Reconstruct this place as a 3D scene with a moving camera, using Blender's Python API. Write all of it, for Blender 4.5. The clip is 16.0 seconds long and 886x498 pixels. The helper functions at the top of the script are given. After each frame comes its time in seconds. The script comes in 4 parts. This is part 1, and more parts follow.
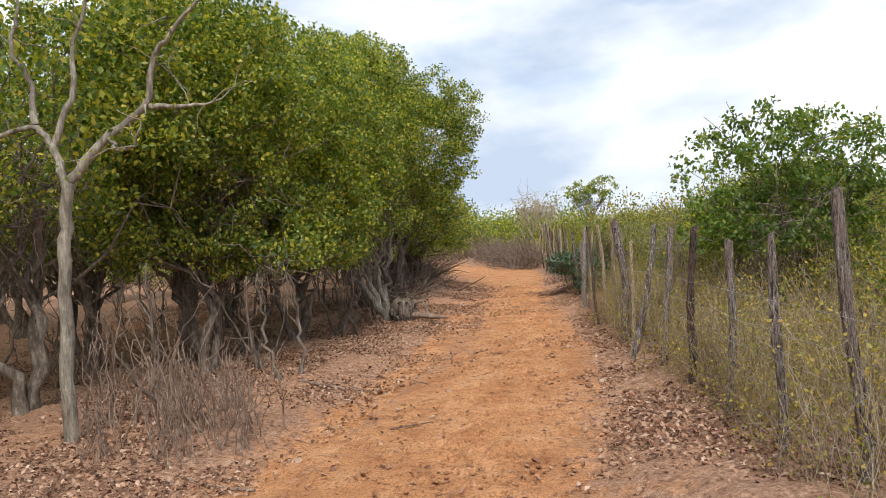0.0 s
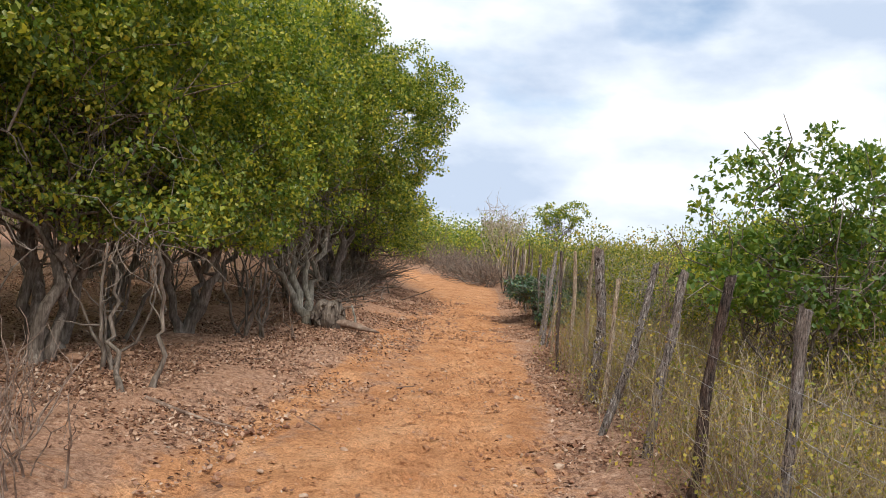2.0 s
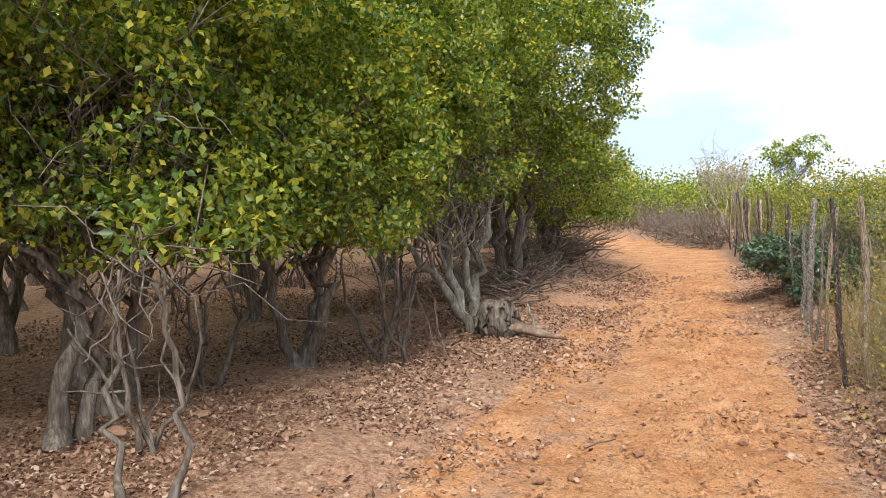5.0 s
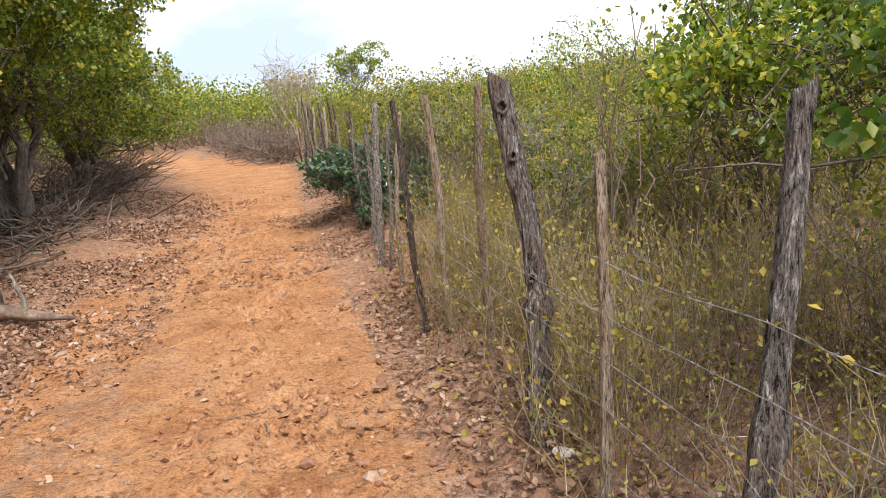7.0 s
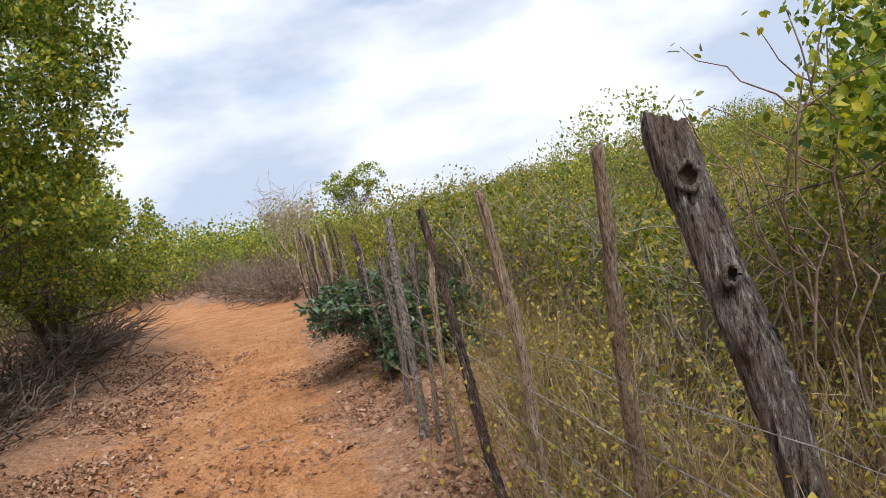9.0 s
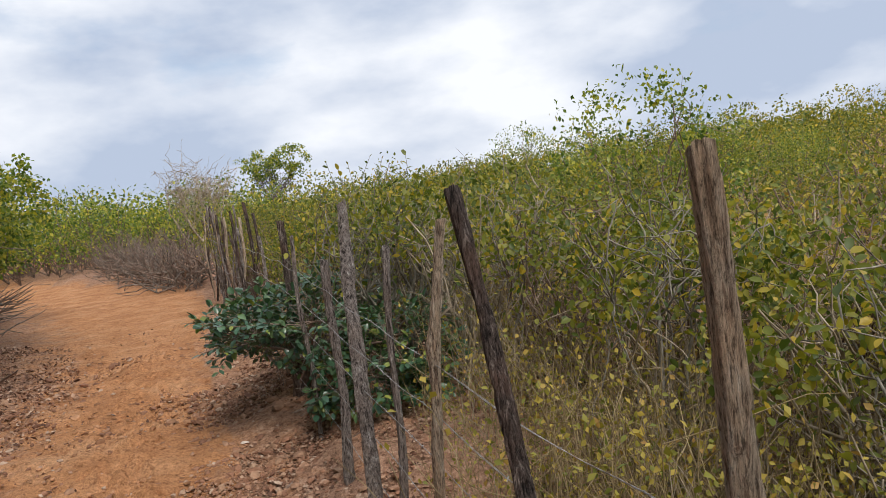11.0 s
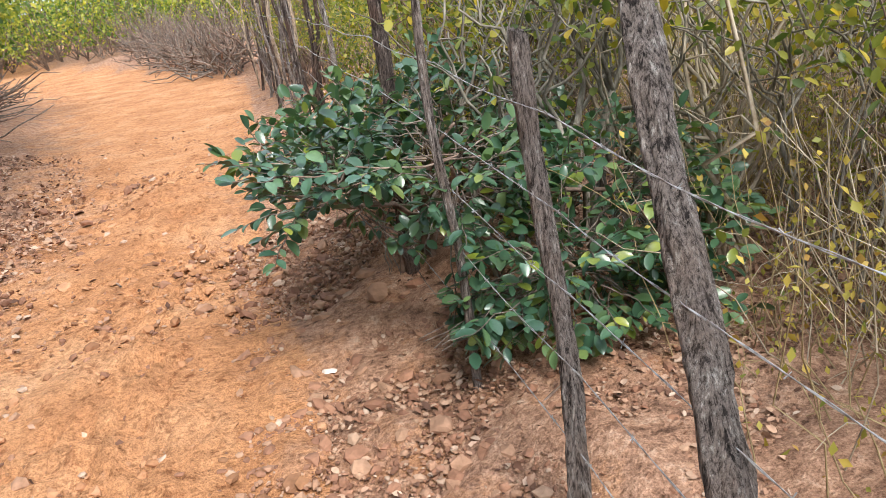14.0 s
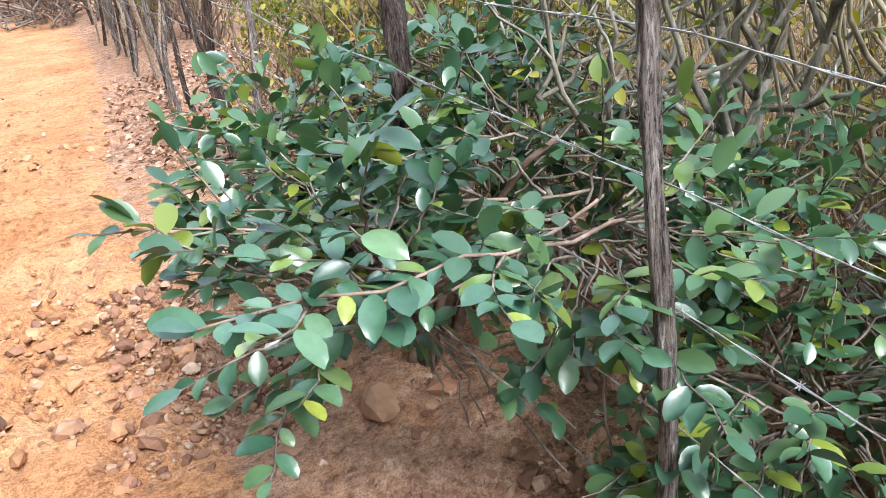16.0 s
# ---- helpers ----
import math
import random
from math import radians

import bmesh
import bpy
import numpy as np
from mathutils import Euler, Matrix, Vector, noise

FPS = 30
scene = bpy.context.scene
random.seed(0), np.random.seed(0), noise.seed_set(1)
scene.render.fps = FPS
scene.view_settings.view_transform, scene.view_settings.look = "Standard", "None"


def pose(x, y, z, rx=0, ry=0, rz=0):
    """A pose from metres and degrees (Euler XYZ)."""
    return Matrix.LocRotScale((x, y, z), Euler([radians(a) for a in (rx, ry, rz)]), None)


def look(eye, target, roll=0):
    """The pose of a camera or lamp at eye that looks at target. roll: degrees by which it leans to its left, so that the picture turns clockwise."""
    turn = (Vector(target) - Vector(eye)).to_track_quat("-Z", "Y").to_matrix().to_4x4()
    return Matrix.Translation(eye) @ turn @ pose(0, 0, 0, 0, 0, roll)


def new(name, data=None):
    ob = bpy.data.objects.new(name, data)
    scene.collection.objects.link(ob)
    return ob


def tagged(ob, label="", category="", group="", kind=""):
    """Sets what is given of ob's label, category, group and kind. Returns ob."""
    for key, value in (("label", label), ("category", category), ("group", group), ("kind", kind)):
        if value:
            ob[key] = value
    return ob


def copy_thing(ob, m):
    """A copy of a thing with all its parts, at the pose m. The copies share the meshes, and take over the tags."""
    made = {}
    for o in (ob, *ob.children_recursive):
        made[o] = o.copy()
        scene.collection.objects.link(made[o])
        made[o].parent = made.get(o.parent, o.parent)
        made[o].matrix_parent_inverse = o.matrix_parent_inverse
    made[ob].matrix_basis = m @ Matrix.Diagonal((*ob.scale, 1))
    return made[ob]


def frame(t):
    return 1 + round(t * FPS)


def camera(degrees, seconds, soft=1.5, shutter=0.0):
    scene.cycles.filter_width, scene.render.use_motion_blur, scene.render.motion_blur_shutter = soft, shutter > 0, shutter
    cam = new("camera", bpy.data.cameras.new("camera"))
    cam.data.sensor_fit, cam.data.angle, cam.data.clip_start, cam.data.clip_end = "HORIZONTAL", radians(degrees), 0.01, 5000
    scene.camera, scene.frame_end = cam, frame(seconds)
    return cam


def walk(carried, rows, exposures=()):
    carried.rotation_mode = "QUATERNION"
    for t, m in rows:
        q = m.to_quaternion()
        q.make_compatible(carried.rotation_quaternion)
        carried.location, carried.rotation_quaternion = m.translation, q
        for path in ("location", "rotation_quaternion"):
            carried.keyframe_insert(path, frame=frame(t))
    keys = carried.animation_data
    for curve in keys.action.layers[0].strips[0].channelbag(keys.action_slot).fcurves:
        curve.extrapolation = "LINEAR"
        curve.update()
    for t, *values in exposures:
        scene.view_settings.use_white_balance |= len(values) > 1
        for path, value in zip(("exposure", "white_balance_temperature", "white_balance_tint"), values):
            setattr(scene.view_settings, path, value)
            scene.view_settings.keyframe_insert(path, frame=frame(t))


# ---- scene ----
cam = camera(59.9, 16.0, soft=0.7)
PATH = [
    (0, (-0.194, -3.068, 1.335), (-0.343, -1.073, 1.345), -4.1),
    (0.5, (-0.186, -2.559, 1.386), (-0.364, -0.567, 1.393), 2.3),
    (1, (-0.212, -1.94, 1.35), (-0.204, 0.059, 1.41), 3.0),
    (1.5, (-0.126, -1.314, 1.359), (-0.134, 0.686, 1.391), -0.1),
    (2, (-0.102, -0.678, 1.367), (-0.151, 1.321, 1.389), 5.2),
    (2.5, (0.037, -0.084, 1.425), (-0.105, 1.911, 1.47), 4.3),
    (3, (0.113, 0.434, 1.452), (-0.333, 2.383, 1.425), 4.6),
    (3.5, (0.072, 0.921, 1.489), (-0.506, 2.835, 1.45), 3.9),
    (3.7, (0.035, 1.124, 1.481), (-0.693, 2.986, 1.431), 1.5),
    (5.8, (-0.039, 3.375, 1.508), (-0.278, 5.356, 1.373), -6.4),
    (6, (-0.004, 3.609, 1.542), (-0.076, 5.6, 1.363), -6.8),
    (6.5, (0.208, 4.135, 1.508), (0.499, 6.09, 1.206), -5.5),
    (7, (0.347, 4.619, 1.494), (0.773, 6.541, 1.145), -4.7),
    (7.5, (0.456, 5.097, 1.531), (0.998, 6.997, 1.222), -5.0),
    (8, (0.531, 5.558, 1.521), (0.938, 7.512, 1.379), -11.3),
    (8.5, (0.515, 6.073, 1.519), (0.906, 8.03, 1.388), -11.1),
    (9, (0.52, 6.556, 1.508), (0.97, 8.503, 1.446), -12.2),
    (9.2, (0.576, 6.805, 1.517), (1.083, 8.74, 1.539), -12.3),
    (11.3, (0.716, 8.811, 1.563), (1.372, 10.697, 1.444), -7.1),
    (11.4, (0.731, 8.889, 1.537), (1.341, 10.791, 1.427), -7.3),
    (11.5, (0.733, 8.982, 1.532), (1.326, 10.889, 1.422), -7.7),
    (12, (0.774, 9.473, 1.541), (1.317, 11.395, 1.426), -8.8),
    (12.5, (0.751, 9.886, 1.526), (1.317, 11.795, 1.337), -3.7),
    (13, (0.824, 10.368, 1.49), (1.348, 12.263, 1.121), -5.2),
    (13.5, (0.804, 10.786, 1.503), (1.269, 12.63, 0.884), -5.8),
    (14, (0.81, 11.16, 1.468), (1.248, 13.003, 0.825), -8.6),
    (14.5, (0.86, 11.624, 1.427), (1.44, 13.414, 0.75), -7.5),
    (15, (0.769, 11.975, 1.39), (1.477, 13.703, 0.677), -4.7),
    (15.5, (0.737, 12.312, 1.379), (1.515, 14.01, 0.664), -5.2),
    (16, (0.696, 12.588, 1.414), (1.47, 14.258, 0.63), -5.6),
]
EXPOSURES = [(0, 0.55, 6500, 8), (1.2, 0.5, 6500, 8), (3.5, 0.8, 6400, 6), (5.8, 1.05, 6200, 4), (6.3, 0.95, 6250, 5), (7, 0.95, 6450, 9), (8, 0.63, 6500, 10), (9, 0.5, 6500, 10), (11.4, 0.22, 6450, 10), (12.2, 0.38, 6450, 10), (12.7, 0.5, 6450, 10), (13.5, 1.12, 6300, 10), (14.5, 1.4, 6000, 8), (16, 1.85, 5750, 7)]
walk(cam, [(t, look(eye, target, roll)) for t, eye, target, roll in PATH], EXPOSURES)

# ---- world, sun, exposure ----
world = bpy.data.worlds.new("world")
scene.world = world
world.use_nodes = True
SUN_ELEVATION, SUN_ROTATION = 48.0, 172.0


def build_sky():
    nt = world.node_tree
    nt.nodes.clear()
    out = nt.nodes.new("ShaderNodeOutputWorld")
    bg = nt.nodes.new("ShaderNodeBackground")
    sky = nt.nodes.new("ShaderNodeTexSky")
    sky.sky_type, sky.sun_disc = "NISHITA", False
    sky.sun_elevation, sky.sun_rotation = radians(SUN_ELEVATION), radians(SUN_ROTATION)
    tc = nt.nodes.new("ShaderNodeTexCoord")
    sep = nt.nodes.new("ShaderNodeSeparateXYZ")
    nt.links.new(tc.outputs["Generated"], sep.inputs[0])
    com = nt.nodes.new("ShaderNodeCombineXYZ")
    tall = nt.nodes.new("ShaderNodeMath")
    tall.operation = "MULTIPLY"
    tall.inputs[1].default_value = 2.3
    nt.links.new(sep.outputs["X"], com.inputs[0])
    nt.links.new(sep.outputs["Y"], com.inputs[1])
    nt.links.new(sep.outputs["Z"], tall.inputs[0])
    nt.links.new(tall.outputs[0], com.inputs[2])

    def cloud_noise(scale, detail, offset):
        n = nt.nodes.new("ShaderNodeTexNoise")
        n.inputs["Scale"].default_value, n.inputs["Detail"].default_value = scale, detail
        n.inputs["Roughness"].default_value = 0.5
        shift = nt.nodes.new("ShaderNodeVectorMath")
        shift.operation = "ADD"
        shift.inputs[1].default_value = offset
        nt.links.new(com.outputs[0], shift.inputs[0])
        nt.links.new(shift.outputs[0], n.inputs["Vector"])
        return n

    shade = nt.nodes.new("ShaderNodeValToRGB")
    shade.color_ramp.elements[0].position, shade.color_ramp.elements[0].color = 0.40, (0.43, 0.50, 0.63, 1)
    shade.color_ramp.elements[1].position, shade.color_ramp.elements[1].color = 0.66, (0.83, 0.85, 0.89, 1)
    nt.links.new(cloud_noise(3.6, 7, (3.1, 1.7, 0)).outputs[0], shade.inputs[0])
    cover = nt.nodes.new("ShaderNodeValToRGB")
    cover.color_ramp.elements[0].position, cover.color_ramp.elements[1].position = 0.30, 0.44
    nt.links.new(cloud_noise(2.6, 7, (7.3, 4.4, 2)).outputs[0], cover.inputs[0])
    blue = nt.nodes.new("ShaderNodeMix")
    blue.data_type, blue.blend_type = "RGBA", "MULTIPLY"
    blue.inputs[0].default_value = 1.0
    blue.inputs[7].default_value = (0.11, 0.11, 0.11, 1)
    nt.links.new(sky.outputs[0], blue.inputs[6])
    mix = nt.nodes.new("ShaderNodeMix")
    mix.data_type = "RGBA"
    nt.links.new(cover.outputs[0], mix.inputs[0])
    nt.links.new(blue.outputs[2], mix.inputs[6])
    nt.links.new(shade.outputs[0], mix.inputs[7])
    nt.links.new(mix.outputs[2], bg.inputs[0])
    bg.inputs[1].default_value = 1.0
    nt.links.new(bg.outputs[0], out.inputs[0])


build_sky()
sun = new("sun", bpy.data.lights.new("sun", "SUN"))
sun.data.energy, sun.data.angle, sun.data.color = 2.5, radians(24), (1.0, 0.94, 0.85)
sun.matrix_world = look((0, 0, 30), (9.0 * math.sin(radians(SUN_ROTATION)) * -1, -9.0 * math.cos(radians(SUN_ROTATION)), 30 - 9.0 * math.tan(radians(SUN_ELEVATION))))

# ---- materials ----


def ramp(nt, source, stops):
    r = nt.nodes.new("ShaderNodeValToRGB")
    while len(r.color_ramp.elements) < len(stops):
        r.color_ramp.elements.new(0.5)
    for e, (p, c) in zip(r.color_ramp.elements, stops):
        e.position, e.color = p, (*c, 1)
    nt.links.new(source, r.inputs[0])
    return r.outputs[0]


def noise_node(nt, scale, detail=4.0, vector=None, rough=0.6):
    n = nt.nodes.new("ShaderNodeTexNoise")
    n.inputs["Scale"].default_value, n.inputs["Detail"].default_value, n.inputs["Roughness"].default_value = scale, detail, rough
    if vector is not None:
        nt.links.new(vector, n.inputs["Vector"])
    return n.outputs[0]


def mixed(nt, fac, a, b, mode="MIX"):
    m = nt.nodes.new("ShaderNodeMix")
    m.data_type, m.blend_type = "RGBA", mode
    for value, slot in ((fac, 0), (a, 6), (b, 7)):
        if isinstance(value, (int, float)):
            m.inputs[slot].default_value = value
        elif isinstance(value, tuple):
            m.inputs[slot].default_value = (*value, 1)
        else:
            nt.links.new(value, m.inputs[slot])
    return m.outputs[2]


def start_material(name, rough=0.85, spec=0.25):
    m = bpy.data.materials.new(name)
    m.use_nodes = True
    nt = m.node_tree
    p = nt.nodes["Principled BSDF"]
    p.inputs["Roughness"].default_value = rough
    p.inputs["Specular IOR Level"].default_value = spec
    return m, nt, p


def bump(nt, p, height, strength, distance):
    b = nt.nodes.new("ShaderNodeBump")
    b.inputs["Strength"].default_value, b.inputs["Distance"].default_value = strength, distance
    nt.links.new(height, b.inputs["Height"])
    nt.links.new(b.outputs[0], p.inputs["Normal"])


def object_coords(nt, scale=(1, 1, 1)):
    tc = nt.nodes.new("ShaderNodeTexCoord")
    mp = nt.nodes.new("ShaderNodeMapping")
    mp.inputs["Scale"].default_value = scale
    nt.links.new(tc.outputs["Object"], mp.inputs[0])
    return mp.outputs[0]


def leaf_material(name, stops, rough=0.5, through_light=0.35, spec=0.4):
    """Leaves: each leaf its own tone, with some light passing through."""
    m, nt, p = start_material(name, rough, spec)
    geo = nt.nodes.new("ShaderNodeNewGeometry")
    colour = ramp(nt, geo.outputs["Random Per Island"], stops)
    big = noise_node(nt, 0.9, 2, object_coords(nt))
    tone = ramp(nt, big, [(0.3, (0.72, 0.74, 0.72)), (0.7, (1.25, 1.2, 1.0))])
    colour = mixed(nt, 1.0, colour, tone, "MULTIPLY")
    nt.links.new(colour, p.inputs["Base Color"])
    t = nt.nodes.new("ShaderNodeBsdfTranslucent")
    warm = mixed(nt, 1.0, colour, (1.25, 1.3, 0.55), "MULTIPLY")
    nt.links.new(warm, t.inputs[0])
    mx = nt.nodes.new("ShaderNodeMixShader")
    mx.inputs[0].default_value = through_light
    nt.links.new(p.outputs[0], mx.inputs[1])
    nt.links.new(t.outputs[0], mx.inputs[2])
    nt.links.new(mx.outputs[0], nt.nodes["Material Output"].inputs[0])
    return m


def bark_material(name, dark, mid, pale, grain=(14, 14, 2.2), relief=0.5):
    m, nt, p = start_material(name, 0.9, 0.15)
    c = object_coords(nt, grain)
    fine = noise_node(nt, 2.4, 6, c, 0.7)
    colour = ramp(nt, fine, [(0.3, dark), (0.5, mid), (0.68, pale)])
    blotch = noise_node(nt, 5.0, 3, object_coords(nt))
    colour = mixed(nt, 1.0, colour, ramp(nt, blotch, [(0.35, (0.65, 0.62, 0.6)), (0.65, (1.2, 1.18, 1.15))]), "MULTIPLY")
    nt.links.new(colour, p.inputs["Base Color"])
    bump(nt, p, fine, relief, 0.02)
    return m


def fissured_material(name, dark, mid, pale, warm):
    """Weathered split wood: long fissures, paler worn ridges, patches of warm inner wood."""
    m, nt, p = start_material(name, 0.88, 0.2)
    long_grain = object_coords(nt, (38, 38, 4.5))
    warp = noise_node(nt, 7.0, 3, object_coords(nt))
    grain = noise_node(nt, 1.7, 8, long_grain, 0.75)
    fine = noise_node(nt, 5.0, 6, long_grain, 0.8)
    colour = ramp(nt, grain, [(0.41, dark), (0.475, mid), (0.54, mid), (0.61, pale)])
    colour = mixed(nt, ramp(nt, warp, [(0.45, (0, 0, 0)), (0.62, (0.6, 0.6, 0.6))]), colour, warm)
    colour = mixed(nt, 1.0, colour, ramp(nt, fine, [(0.40, (0.3, 0.28, 0.27)), (0.49, (1, 1, 1)), (0.6, (1.45, 1.42, 1.4))]), "MULTIPLY")
    nt.links.new(colour, p.inputs["Base Color"])
    add = nt.nodes.new("ShaderNodeMath")
    add.operation = "ADD"
    nt.links.new(grain, add.inputs[0])
    nt.links.new(fine, add.inputs[1])
    bump(nt, p, add.outputs[0], 1.0, 0.025)
    return m


def island_material(name, stops, rough=0.9, noise_scale=30.0):
    """Loose small pieces: each its own tone."""
    m, nt, p = start_material(name, rough, 0.2)
    geo = nt.nodes.new("ShaderNodeNewGeometry")
    colour = ramp(nt, geo.outputs["Random Per Island"], stops)
    n = noise_node(nt, noise_scale, 4, object_coords(nt))
    colour = mixed(nt, 1.0, colour, ramp(nt, n, [(0.3, (0.75, 0.74, 0.72)), (0.7, (1.2, 1.2, 1.2))]), "MULTIPLY")
    nt.links.new(colour, p.inputs["Base Color"])
    bump(nt, p, n, 0.4, 0.01)
    return m


def ground_material():
    m, nt, p = start_material("earth", 0.95, 0.1)
    at = nt.nodes.new("ShaderNodeAttribute")
    at.attribute_name = "sand"
    c = object_coords(nt)
    mid, fine, big = noise_node(nt, 2.2, 6, c), noise_node(nt, 45, 5, c, 0.7), noise_node(nt, 0.5, 3, c)
    grit = noise_node(nt, 16, 5, c, 0.75)
    sand = ramp(nt, mid, [(0.3, (0.42, 0.192, 0.088)), (0.5, (0.55, 0.272, 0.13)), (0.7, (0.63, 0.35, 0.188))])
    sand = mixed(nt, 1.0, sand, ramp(nt, grit, [(0.34, (0.55, 0.48, 0.45)), (0.44, (0.98, 0.98, 0.98)), (0.7, (1.12, 1.12, 1.12))]), "MULTIPLY")
    crumbs = noise_node(nt, 7.0, 7, c, 0.8)
    sand = mixed(nt, 1.0, sand, ramp(nt, crumbs, [(0.36, (0.6, 0.5, 0.46)), (0.44, (1.0, 1.0, 1.0))]), "MULTIPLY")
    soil = ramp(nt, grit, [(0.34, (0.12, 0.068, 0.048)), (0.44, (0.32, 0.185, 0.125)), (0.56, (0.46, 0.28, 0.19)), (0.7, (0.6, 0.43, 0.32))])
    soil = mixed(nt, ramp(nt, big, [(0.4, (0, 0, 0)), (0.7, (0.4, 0.4, 0.4))]), soil, (0.50, 0.265, 0.15))
    tiny = noise_node(nt, 170, 3, c, 0.7)
    edge = nt.nodes.new("ShaderNodeMath")
    edge.operation = "ADD"
    nt.links.new(at.outputs["Fac"], edge.inputs[0])
    wob = nt.nodes.new("ShaderNodeMapRange")
    wob.inputs[1].default_value, wob.inputs[2].default_value, wob.inputs[3].default_value, wob.inputs[4].default_value = 0.25, 0.75, -0.55, 0.55
    nt.links.new(noise_node(nt, 5.0, 6, c, 0.7), wob.inputs[0])
    nt.links.new(wob.outputs[0], edge.inputs[1])
    fac = ramp(nt, edge.outputs[0], [(0.22, (0, 0, 0)), (0.8, (1, 1, 1))])
    colour = mixed(nt, fac, soil, sand)
    colour = mixed(nt, 1.0, colour, ramp(nt, fine, [(0.34, (0.62, 0.58, 0.56)), (0.5, (1, 1, 1)), (0.68, (1.2, 1.2, 1.2))]), "MULTIPLY")
    colour = mixed(nt, 1.0, colour, ramp(nt, tiny, [(0.36, (0.66, 0.62, 0.6)), (0.5, (1, 1, 1)), (0.66, (1.18, 1.18, 1.18))]), "MULTIPLY")
    nt.links.new(colour, p.inputs["Base Color"])
    add = nt.nodes.new("ShaderNodeMath")
    add.operation = "ADD"
    nt.links.new(fine, add.inputs[0])
    nt.links.new(grit, add.inputs[1])
    bump(nt, p, add.outputs[0], 0.9, 0.03)
    return m


M_GROUND = ground_material()
# wide dark-to-bright range: partly paints in lit leaves against dark gaps
M_LEAF = leaf_material("tree_leaves", [(0.0, (0.06, 0.11, 0.03)), (0.4, (0.15, 0.225, 0.046)), (0.75, (0.34, 0.365, 0.065)), (1.0, (0.56, 0.49, 0.08))], 0.36, 0.45)
M_LEAF_SCRUB = leaf_material("scrub_leaves", [(0.0, (0.065, 0.105, 0.026)), (0.5, (0.19, 0.215, 0.042)), (0.85, (0.34, 0.31, 0.055)), (1.0, (0.52, 0.37, 0.05))], 0.42, 0.42)
M_LEAF_FRESH = leaf_material("fresh_leaves", [(0.0, (0.055, 0.115, 0.026)), (0.6, (0.125, 0.2, 0.04)), (1.0, (0.28, 0.30, 0.055))], 0.42, 0.42)
M_LEAF_DRY = leaf_material("yellowing_leaves", [(0.0, (0.15, 0.18, 0.04)), (0.4, (0.32, 0.28, 0.058)), (0.8, (0.48, 0.36, 0.08)), (1.0, (0.34, 0.19, 0.07))], 0.6, 0.3)
M_LEAF_SHRUB = leaf_material("glossy_leaves", [(0.0, (0.032, 0.08, 0.048)), (0.5, (0.055, 0.12, 0.068)), (0.85, (0.095, 0.165, 0.07)), (1.0, (0.20, 0.24, 0.03))], 0.3, 0.22, 0.7)
M_BARK = bark_material("grey_bark", (0.06, 0.046, 0.038), (0.165, 0.135, 0.113), (0.31, 0.27, 0.235))
M_BARK_PALE = bark_material("pale_bark", (0.10, 0.088, 0.072), (0.23, 0.21, 0.175), (0.385, 0.365, 0.315))
M_TWIG = bark_material("dry_twigs", (0.10, 0.065, 0.05), (0.21, 0.15, 0.12), (0.36, 0.29, 0.24), (6, 6, 6), 0.2)
M_STRAW = bark_material("straw", (0.19, 0.135, 0.07), (0.31, 0.24, 0.13), (0.43, 0.35, 0.21), (6, 6, 6), 0.1)
M_TWIG_PALE = bark_material("pale_twigs", (0.22, 0.17, 0.12), (0.38, 0.32, 0.24), (0.52, 0.46, 0.37), (6, 6, 6), 0.2)
M_POST = fissured_material("weathered_post_wood", (0.035, 0.028, 0.026), (0.25, 0.21, 0.19), (0.50, 0.465, 0.435), (0.24, 0.185, 0.155))
M_POST_PALE = fissured_material("barkless_post_wood", (0.22, 0.155, 0.115), (0.47, 0.375, 0.285), (0.6, 0.52, 0.43), (0.43, 0.30, 0.20))
M_POST_DARK = fissured_material("dark_post_wood", (0.018, 0.014, 0.013), (0.10, 0.075, 0.066), (0.30, 0.25, 0.22), (0.13, 0.075, 0.055))
M_POST_SPLIT = fissured_material("split_post_wood", (0.014, 0.011, 0.011), (0.21, 0.18, 0.165), (0.56, 0.52, 0.5), (0.2, 0.13, 0.1))
M_DARK_WOOD = bark_material("hollow_wood", (0.012, 0.009, 0.008), (0.04, 0.03, 0.025), (0.11, 0.08, 0.065), (16, 16, 8), 0.8)
M_LITTER = island_material("dry_leaf_litter", [(0.0, (0.07, 0.038, 0.028)), (0.3, (0.21, 0.11, 0.072)), (0.6, (0.37, 0.22, 0.148)), (0.88, (0.43, 0.28, 0.195)), (1.0, (0.54, 0.41, 0.32))])
M_STONE = island_material("red_brown_stone", [(0.0, (0.17, 0.085, 0.055)), (0.5, (0.31, 0.16, 0.10)), (0.85, (0.37, 0.23, 0.15)), (1.0, (0.45, 0.33, 0.25))])


def wire_material():
    m, nt, p = start_material("galvanised_wire", 0.45, 0.5)
    p.inputs["Metallic"].default_value = 0.35
    n = noise_node(nt, 40, 3, object_coords(nt))
    nt.links.new(ramp(nt, n, [(0.4, (0.24, 0.21, 0.19)), (0.6, (0.46, 0.46, 0.47))]), p.inputs["Base Color"])
    return m


M_WIRE = wire_material()

# ---- geometry helpers ----
rng = np.random.default_rng(7)


